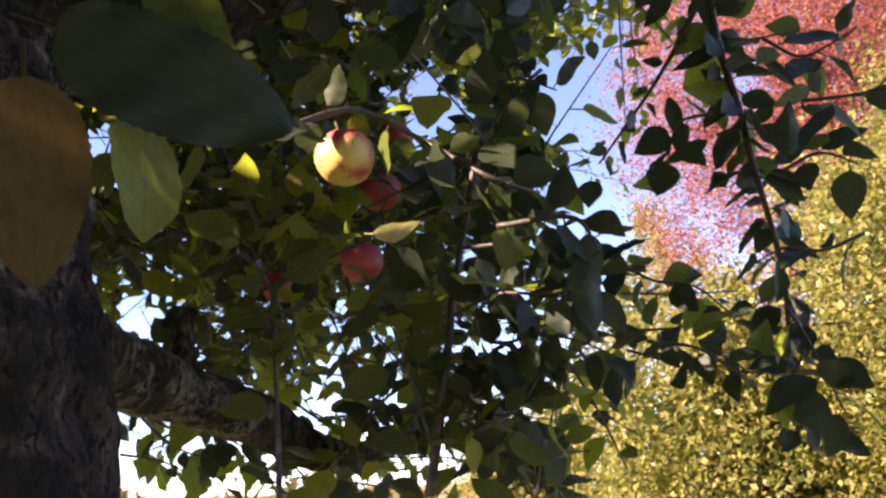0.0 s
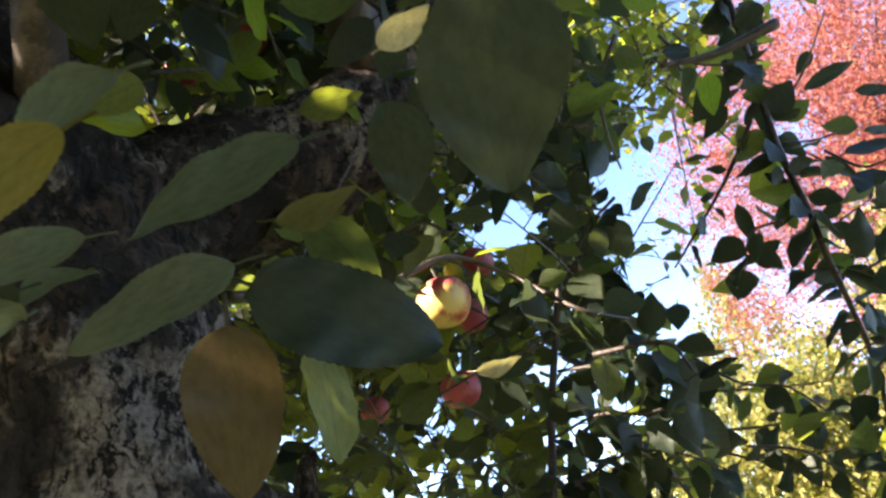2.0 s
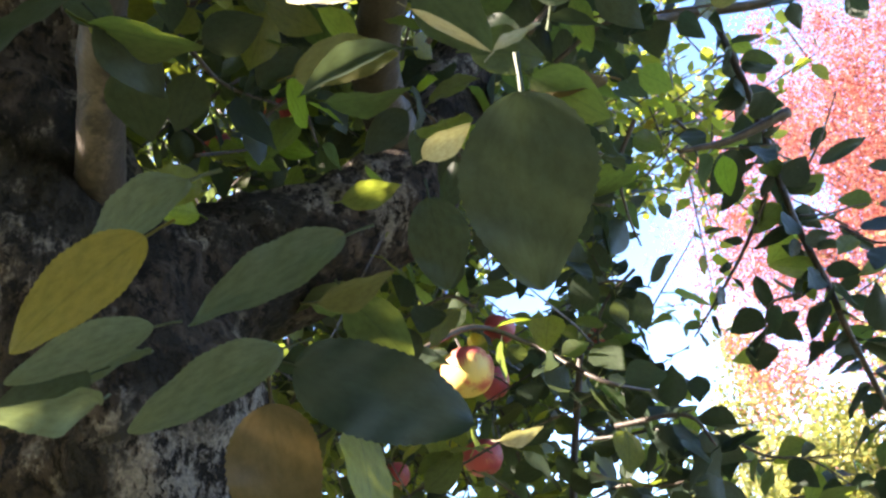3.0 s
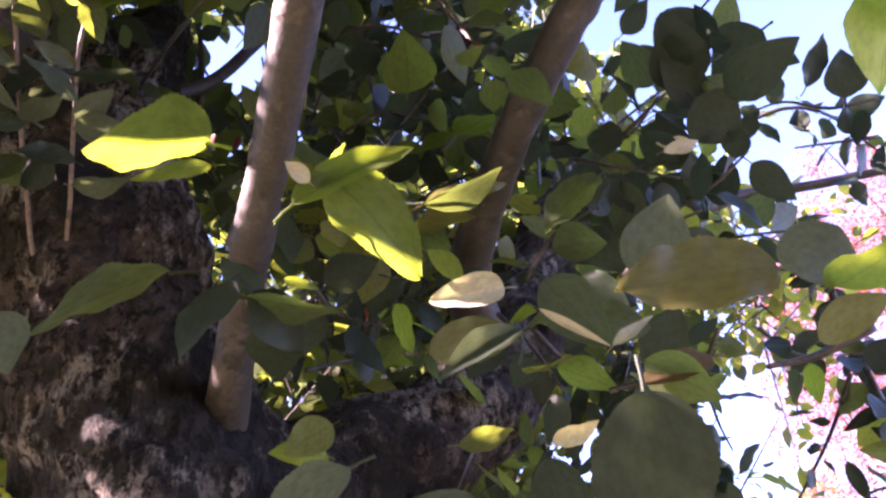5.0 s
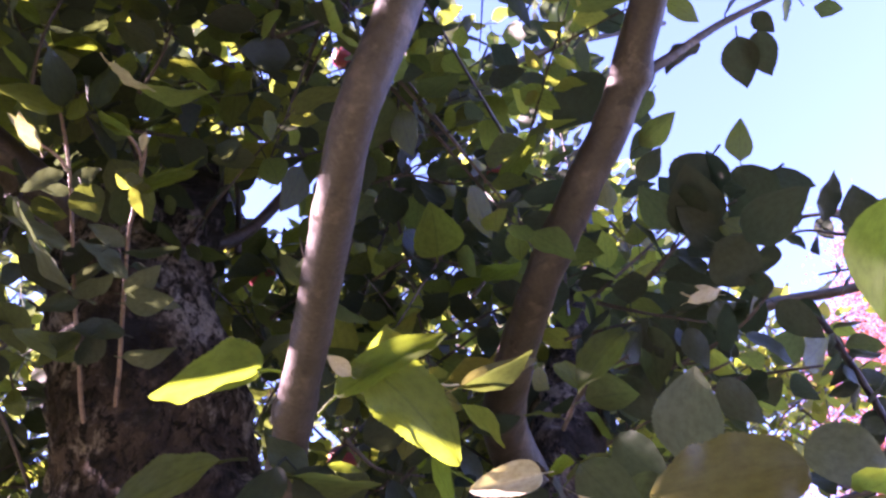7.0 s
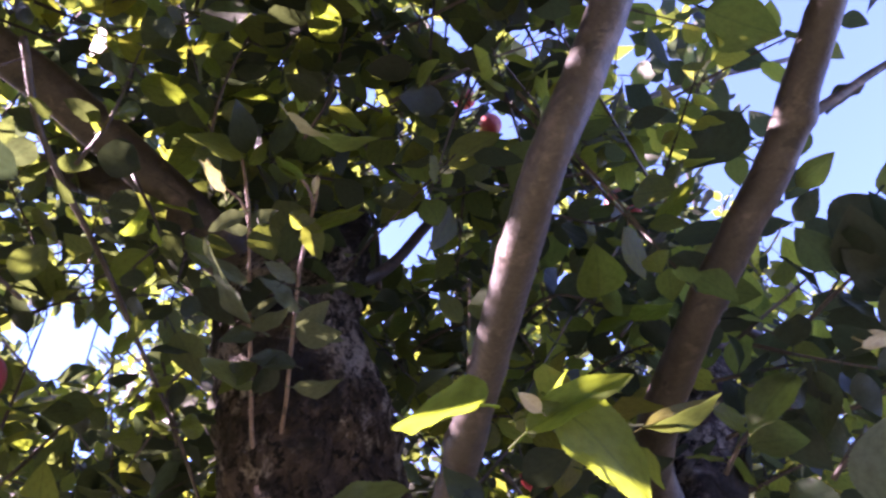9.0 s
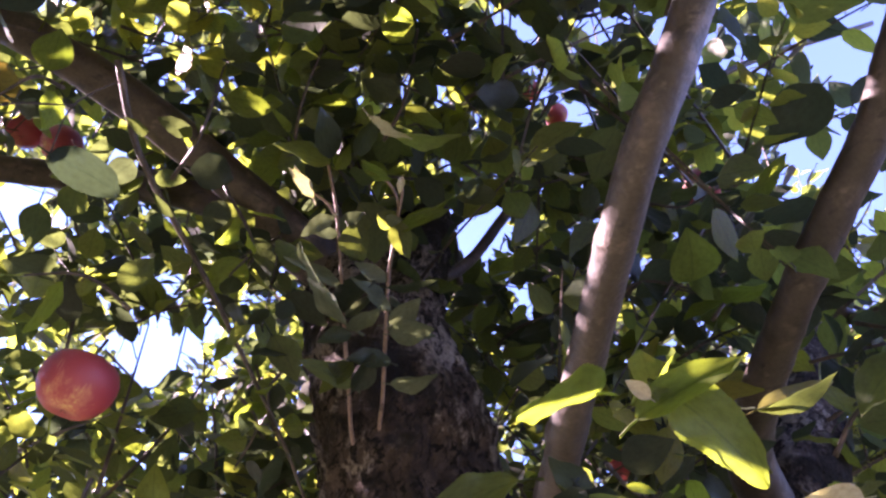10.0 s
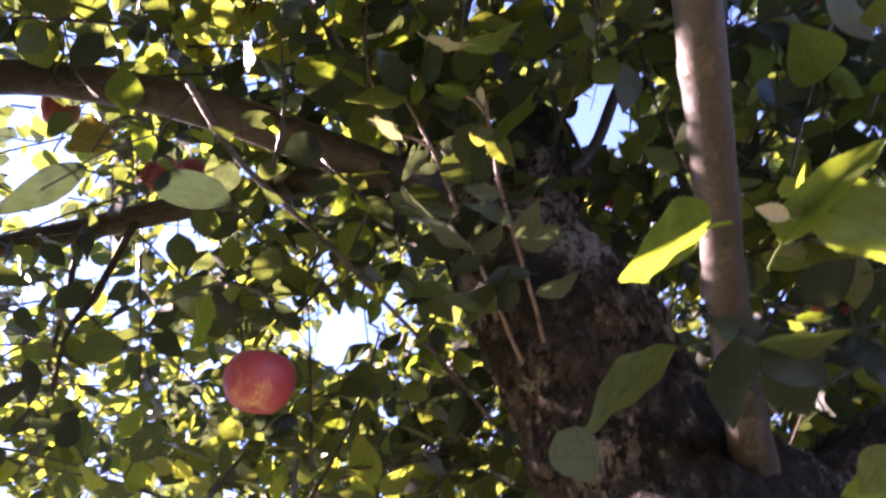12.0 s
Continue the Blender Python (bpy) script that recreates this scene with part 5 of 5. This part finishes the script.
TOP_GAPS = [(-0.80, -0.03, 2.65, 0.24), (-0.62, 0.22, 2.88, 0.24)]
GAPS = [(-0.194, 0.081, 1.984, 0.024), (-0.261, 0.179, 1.957, 0.024), (-0.105, 0.180, 1.786, 0.020), (-0.220, 0.012, 1.785, 0.035), (-0.145, 0.173, 1.824, 0.020), (-0.195, 0.128, 1.864, 0.020), (-0.486, 0.085, 2.205, 0.030), (-0.421, 0.120, 2.203, 0.030), (0.051, 0.200, 2.180, 0.004), (-0.14, 0.91, 1.84, 0.085)]
HOLES = [(-0.03, -0.085, 1.467, 0.166, 0.892, 0.42, 0.052),
         (-0.03, -0.085, 1.467, 0.143, 0.942, 0.303, 0.034),
         (-0.03, -0.085, 1.467, -0.029, 0.915, 0.402, 0.022),
         (-0.047, -0.215, 1.532, -0.338, 0.535, 0.774, 0.034),
         (-0.119, -0.318, 1.527, -0.279, 0.591, 0.757, 0.028),
         (-0.119, -0.318, 1.527, -0.243, 0.576, 0.781, 0.02),
         (-0.119, -0.318, 1.527, -0.658, 0.464, 0.593, 0.037),
         (-0.119, -0.318, 1.527, -0.701, 0.25, 0.668, 0.028),
         (-0.119, -0.318, 1.527, -0.249, 0.675, 0.695, 0.021),
         (-0.119, -0.318, 1.527, -0.092, 0.692, 0.716, 0.021),
         (-0.119, -0.318, 1.527, -0.608, 0.282, 0.743, 0.022),
         (-0.091, -0.253, 1.534, -0.743, 0.045, 0.668, 0.026)]
HOLES += [(-0.091, -0.253, 1.534, -0.683, 0.429, 0.592, 0.024),
          (0.01, 0.042, 1.418, -0.428, 0.808, 0.404, 0.03),
          (0.01, 0.042, 1.418, -0.405, 0.889, 0.216, 0.024),
          (0.01, 0.042, 1.418, -0.464, 0.849, 0.253, 0.019),
          (0.01, 0.042, 1.418, 0.035, 0.985, 0.167, 0.024),
          (-0.03, -0.085, 1.467, 0.003, 0.912, 0.411, 0.034),
          (-0.047, -0.215, 1.532, -0.14, 0.573, 0.807, 0.028),
          (0.01, 0.042, 1.418, -0.032, 0.871, 0.491, 0.019),
          (-0.074, -0.28, 1.538, 0.011, 0.454, 0.891, 0.022),
          (-0.074, -0.28, 1.538, -0.66, 0.46, 0.594, 0.026)]
HOLES += [(0.01, 0.042, 1.418, -0.353, 0.934, 0.054, 0.022),
          (0.01, 0.042, 1.418, -0.102, 0.989, 0.111, 0.021),
          (0.01, 0.042, 1.418, 0.037, 0.994, 0.102, 0.021),
          (0.01, 0.042, 1.418, -0.171, 0.973, 0.157, 0.016),
          (-0.119, -0.318, 1.527, -0.132, 0.405, 0.905, 0.024),
          (-0.119, -0.318, 1.527, -0.046, 0.45, 0.892, 0.022),
          (-0.119, -0.318, 1.527, -0.107, 0.523, 0.845, 0.021),
          (-0.03, -0.085, 1.467, 0.022, 0.972, 0.234, 0.026),
          (-0.03, -0.085, 1.467, 0.072, 0.979, 0.192, 0.022)]


def clear(at, gap):
    """Away from the camera's way, the trunk and the shoots."""
    d = np.min(np.linalg.norm(at[:, None] - EYES[None, ::3], axis=2), axis=1)
    return d > gap


def off_fruit(at):
    """Clear of the two apples that hang free, and of the air before them."""
    keep = np.ones(len(at), dtype=bool)
    for fruit, radius, first in (((-0.832, 0.111, 2.063), 0.06, 0), ((-0.132, 0.929, 1.822), 0.05, 0), ((-1.283, 0.019, 2.79), 0.03, 15), ((-0.114, 0.75, 2.81), 0.035, 15),
                                 ((-0.444, 0.68, 3.352), 0.02, 12), ((-0.403, 0.762, 3.313), 0.02, 12), ((-1.222, 0.074, 2.76), 0.03, 15)):
        for eye in EYES[first::3]:
            way = np.asarray(fruit) - eye
            run = np.clip((at - eye) @ way / (way @ way), 0, 1)
            keep &= np.linalg.norm(at - eye - run[:, None] * way, axis=1) > radius
    return keep


def sprays(count, box_lo, box_hi, rule, seed, mat, label="", size=0.063, leaves=(9, 17), length=(0.18, 0.42), shapes=CROWN_SHAPES):
    """Short leafy twigs filling the part of a box that rule keeps: one mesh of twigs, one of leaves."""
    rng = np.random.default_rng(seed)
    at = rng.uniform(box_lo, box_hi, (count * 6, 3))
    at = at[rule(at, rng)][:count]
    n = len(at)
    way = rng.normal(size=(n, 3)) + (0, 0, 0.25)
    way /= np.linalg.norm(way, axis=1, keepdims=True)
    long = rng.uniform(*length, n)
    open_air = airy(at, HOLES) & airy(at + way * long[:, None] * 0.5, HOLES) & airy(at + way * long[:, None], HOLES)
    at, way, long = at[open_air], way[open_air], long[open_air]
    n = len(at)
    bases, ways, ups, sizes, owner, stems = [], [], [], [], [], []
    for i in range(n):
        k = rng.integers(*leaves)
        s = np.linspace(0.1, 1, k)[:, None]
        sag = np.array((0, 0, -0.12 * long[i]))
        axis = at[i] + way[i] * long[i] * s + sag * s * s
        a = np.cross(way[i], (0.3, 0.2, 1.0))
        a /= np.linalg.norm(a) + 1e-9
        b = np.cross(way[i], a)
        turn = 2.4 * np.arange(k)[:, None] + rng.uniform(0, 6)
        out = a * np.cos(turn) + b * np.sin(turn) + way[i] * 0.45 + rng.normal(size=(k, 3)) * 0.25 + (0, 0, -0.15)
        out /= np.linalg.norm(out, axis=1, keepdims=True)
        ls = size * rng.uniform(0.6, 1.25, k)
        bases.append(axis + out * ls[:, None] * 0.34)
        ways.append(out)
        ups.append(rng.normal(size=(k, 3)) * 0.55 + (0, 0, 1.0))
        sizes.append(ls)
        owner.append(np.full(k, i))
        stems.append((at[i] + way[i] * long[i] * np.array([[0], [0.5], [1.0]]) + sag * np.array([[0], [0.25], [1.0]]), a, b))
    bases, ways, ups, sizes, owner = (np.concatenate(a) for a in (bases, ways, ups, sizes, owner))
    keep = sunny(bases + ways * 0.04, GAPS, 0.02) & clear(bases, 0.62) & airy(bases + ways * 0.04, HOLES) & off_fruit(bases + ways * 0.04)
    kept = np.bincount(owner[keep], minlength=n) / np.maximum(np.bincount(owner, minlength=n), 1)
    tv, tf = [], []
    for i in np.nonzero(kept > 0.6)[0]:
        pts, a, b = stems[i]
        base = len(tv)
        for q, r in zip(pts, (0.0032, 0.0022, 0.001)):
            for ang in (0, 2.09, 4.19):
                tv.append(tuple(q + (a * math.cos(ang) + b * math.sin(ang)) * r))
        for j in range(2):
            for q in range(3):
                u, w = base + j * 3 + q, base + j * 3 + (q + 1) % 3
                tf.append((u, w, w + 3, u + 3))
    mesh = bpy.data.meshes.new("brushwood")
    mesh.from_pydata(tv, [], tf)
    part("brushwood", mesh, TWIG_BARK, tree, "thin dark twigs", "stuff")
    keep &= kept[owner] > 0.6
    bases, ways, ups, sizes = bases[keep], ways[keep], ups[keep], sizes[keep]
    return scattered("foliage", bases, ways, ups, sizes, sizes * rng.uniform(0.58, 0.78, len(sizes)), shapes, mat, tree, rng, label)


def inside(at, centre, radii):
    return np.sum(((at - np.asarray(centre)) / np.asarray(radii)) ** 2, axis=1) < 1


def main_crown(at, rng):
    x, y, z = at.T
    right = -0.05 + 0.15 * (y + 0.15)
    keep = inside(at, (-0.6, 0.9, 2.7), (1.9, 2.2, 1.7)) & (x < right) & clear(at, 0.95) & (z > 1.25) & sunny(at, GAPS, 0.07)
    away = np.hypot(x, y + 0.1)
    rise = np.degrees(np.arctan2(z - 1.47, away))
    keep &= (np.degrees(np.arctan2(x, y + 0.1)) < 2) | (rise < 26) | (rise > 42) | (rng.random(len(at)) < 0.25)
    front = (y > 0.45) | (z > 2.3)
    low = (z > 1.62) | (x > -0.22)
    thin = rng.random(len(at)) < np.clip(1.0 + 0.6 * (x + 0.7), 0.85, 1.0) * np.clip(1.0 - 0.70 * (z - 2.35), 0.0, 1.0) * np.where(z < 1.78, 0.5, 1.0)
    return keep & front & low & thin


# leaves behind and over the camera, mostly unseen, added to dim what is near
def rear_crown(at, rng):
    x, y, z = at.T
    thin = rng.random(len(at)) < np.where(x < -0.5, 0.55, 1.0)
    return inside(at, (-0.4, -0.4, 2.7), (1.8, 2.0, 1.5)) & clear(at, 0.8) & sunny(at, GAPS + TOP_GAPS, 0.07) & (y < 0.2) & (z > 1.5) & (z < 3.7) & (x < 1.2) & ((z > 2.6) | (y < -0.5)) & thin


sprays(3000, (-3.2, -1.0, 1.2), (0.8, 3.3, 4.7), main_crown, 31, CROWN_LEAF, "dense green apple leaves")
sprays(330, (-3.2, -1.0, 1.2), (0.8, 3.3, 4.7), main_crown, 32, CROWN_YELLOW_LIT, "yellowing apple leaves")
sprays(2700, (-2.9, -2.6, 1.4), (1.3, 0.3, 4.5), rear_crown, 33, CROWN_LEAF, "green apple leaves overhead and behind, added for shade", shapes=REAR_SHAPES)


def sunny_side(at, rng):
    x, y, z = at.T
    away = np.hypot(x, y + 0.1)
    rise = np.degrees(np.arctan2(z - 1.47, away))
    return (rise < 40) & (rise > 29.5) & (np.degrees(np.arctan2(x, y + 0.1)) < 18)


def flank(at, rng):
    """The crown's low flank towards the sun, at the camera's side: unseen, added for shade."""
    x, y, z = at.T
    return (y + 0.32 < -0.12 * x) & sunny(at, GAPS, 0.05) & clear(at, 0.8)


def inner_ring(at, rng):
    """The inner leaves of the sunny side, added to keep the fork and the shoots in shade."""
    keep = np.zeros(len(at), dtype=bool)
    way = np.asarray(SUN_WAY)
    for x, y, z, wide in SHADED:
        rel = at - (x, y, z)
        run = rel @ way
        keep |= (run > 0.42) & (run < 0.85) & (np.linalg.norm(rel - run[:, None] * way, axis=1) < wide)
    keep &= ~((at[:, 0] > -0.68) & (at[:, 1] < 0.62) & (at[:, 2] < 2.25))
    eye, stub_top = np.array((-0.10, -0.29, 1.53)), np.array((-0.55, 0.36, 2.38))
    rel = at - eye
    run = np.clip(rel @ (stub_top - eye) / 1.383, 0, 1)
    keep &= np.linalg.norm(rel - run[:, None] * (stub_top - eye), axis=1) > 0.13
    return keep & clear(at, 0.75) & sunny(at, GAPS, 0.06)


SHADED = [(-0.68, 0.18, 2.37, 0.13), (-0.39, 0.98, 1.56, 0.14), (-0.26, 1.3, 1.5, 0.16), (-0.19, 0.27, 1.66, 0.14), (-0.12, 0.33, 1.75, 0.16), (-0.46, 0.50, 1.80, 0.20), (-0.28, 0.66, 1.90, 0.18), (0.0, 0.50, 2.10, 0.26), (0.1, 0.75, 2.3, 0.3), (-0.1, 0.9, 2.5, 0.3), (-0.40, 0.45, 1.55, 0.18)]
sprays(230, (-1.9, -0.6, 1.9), (0.1, 1.0, 3.3), inner_ring, 36, CROWN_LEAF, "green apple leaves added within the crown as a sun screen")
sprays(110, (-1.6, -0.7, 1.6), (-0.8, 0.05, 2.3), flank, 35, CROWN_LEAF, "unseen green apple leaves added for shade on the sunny flank")
# the lighter colour makes these leaves look sunlit
sprays(95, (0.08, 1.4, 2.3), (0.65, 2.3, 3.1), sunny_side, 34, CROWN_YELLOW_LIT, "apple leaves coloured yellow-green, as if sunlit", 0.048)
# ---- apples ----
def apple_mesh():
    bm = bmesh.new()
    profile = []
    for i in range(17):
        a = math.pi * i / 16
        r = math.sin(a) ** 0.85 * (1.0 + 0.06 * math.cos(a))
        z = math.cos(a) * 0.92
        if i < 5:
            z -= 0.34 * (1 - i / 5) ** 2
        if i > 12:
            z += 0.22 * ((i - 12) / 4) ** 2
        profile.append((r, z))
    rings = []
    for i, (r, z) in enumerate(profile):
        if i in (0, 16):
            rings.append([bm.verts.new((0, 0, z))])
            continue
        ring = []
        for k in range(28):
            ang = 2 * math.pi * k / 28
            lobe = 1 + 0.025 * math.cos(5 * ang) * (i / 16) + 0.03 * math.cos(ang + 1)
            ring.append(bm.verts.new((r * lobe * math.cos(ang), r * lobe * math.sin(ang), z)))
        rings.append(ring)
    for lo, hi in zip(rings, rings[1:]):
        for k in range(28):
            if len(lo) == 1:
                bm.faces.new((lo[0], hi[k], hi[(k + 1) % 28]))
            elif len(hi) == 1:
                bm.faces.new((lo[k], hi[0], lo[(k + 1) % 28]))
            else:
                bm.faces.new((lo[k], hi[k], hi[(k + 1) % 28], lo[(k + 1) % 28]))
    bmesh.ops.recalc_face_normals(bm, faces=bm.faces)
    for f in bm.faces:
        f.smooth = True
    return bm


RED = "ripe red apple with a yellow blush hanging on a twig"
SEPALS = [[(0.05 * math.cos(a - 0.6), 0.05 * math.sin(a - 0.6), -0.70), (0.05 * math.cos(a + 0.6), 0.05 * math.sin(a + 0.6), -0.70),
           (0.14 * math.cos(a), 0.14 * math.sin(a), -0.80), (0.03 * math.cos(a), 0.03 * math.sin(a), -0.66)] for a in (0, 1.257, 2.513, 3.770, 5.027)]


def make_apple(skin, label):
    """A unit apple with its stem and calyx, about its centre."""
    ob = thing("apple", (0, 0, 0), label, "apple", "apples on the tree")
    part("fruit", apple_mesh(), skin, ob)
    part("stem", tube([(0, 0, 0.5, 0.05), (0.03, 0, 0.9, 0.04), (0.12, 0.05, 1.45, 0.055)], 5, 6), TWIG_BARK, ob)
    bm = bmesh.new()
    for corners in SEPALS:
        vs = [bm.verts.new(p) for p in corners]
        for f in ((0, 1, 2), (1, 3, 2), (3, 0, 2), (0, 3, 1)):
            bm.faces.new([vs[i] for i in f])
    part("calyx", bm, TWIG_BARK, ob)
    return ob


def hung(place, radius, turn, lean):
    return pose(*place, lean, lean * 0.5, turn) @ Matrix.Diagonal((radius, radius, radius, 1))


apple = make_apple(APPLE_SKIN, RED)
for place, radius, turn, lean in (
        ((-0.131, 1.289, 1.915), 0.038, 130, -10),
        ((0.084, 1.23, 1.942), 0.028, 60, 20), ((-0.15, 1.177, 1.755), 0.034, 210, 8), ((-0.574, 1.742, 2.033), 0.03, 300, 10),
        ((-0.379, 1.54, 1.822), 0.032, 10, -14), ((-0.382, 0.86, 2.288), 0.032, 80, 30), ((-0.561, 0.995, 2.362), 0.03, 180, 12),
        ((-0.232, 0.707, 3.008), 0.026, 90, -15), ((-0.114, 0.750, 2.810), 0.042, 150, 10),
        ((-1.283, 0.019, 2.79), 0.044, 250, 10), ((-1.222, 0.074, 2.76), 0.04, 330, -8), ((-1.178, -0.207, 2.708), 0.036, 30, 14),
        ((-1.361, 0.126, 3.29), 0.036, 100, 10), ((-0.444, 0.68, 3.352), 0.03, 190, 20), ((-0.403, 0.762, 3.313), 0.034, 280, -10),
        ((-0.407, 0.917, 3.333), 0.034, 350, 10), ((-0.1, 1.305, 2.026), 0.032, 70, 25), ((-0.637, 0.733, 2.67), 0.03, 160, 5),
        ((-1.148, -0.011, 3.214), 0.04, 240, 15), ((-1.31, 0.385, 2.694), 0.024, 300, 8)):
    copy_thing(apple, hung(place, radius, turn, lean))
apple.matrix_basis = hung((-0.832, 0.111, 2.063), 0.0445, 40, 14)
golden = make_apple(GOLD_SKIN, "yellow-pink apple in full sunlight hanging on a twig")
golden.matrix_basis = hung((-0.132, 0.929, 1.822), 0.0385, 200, 12)
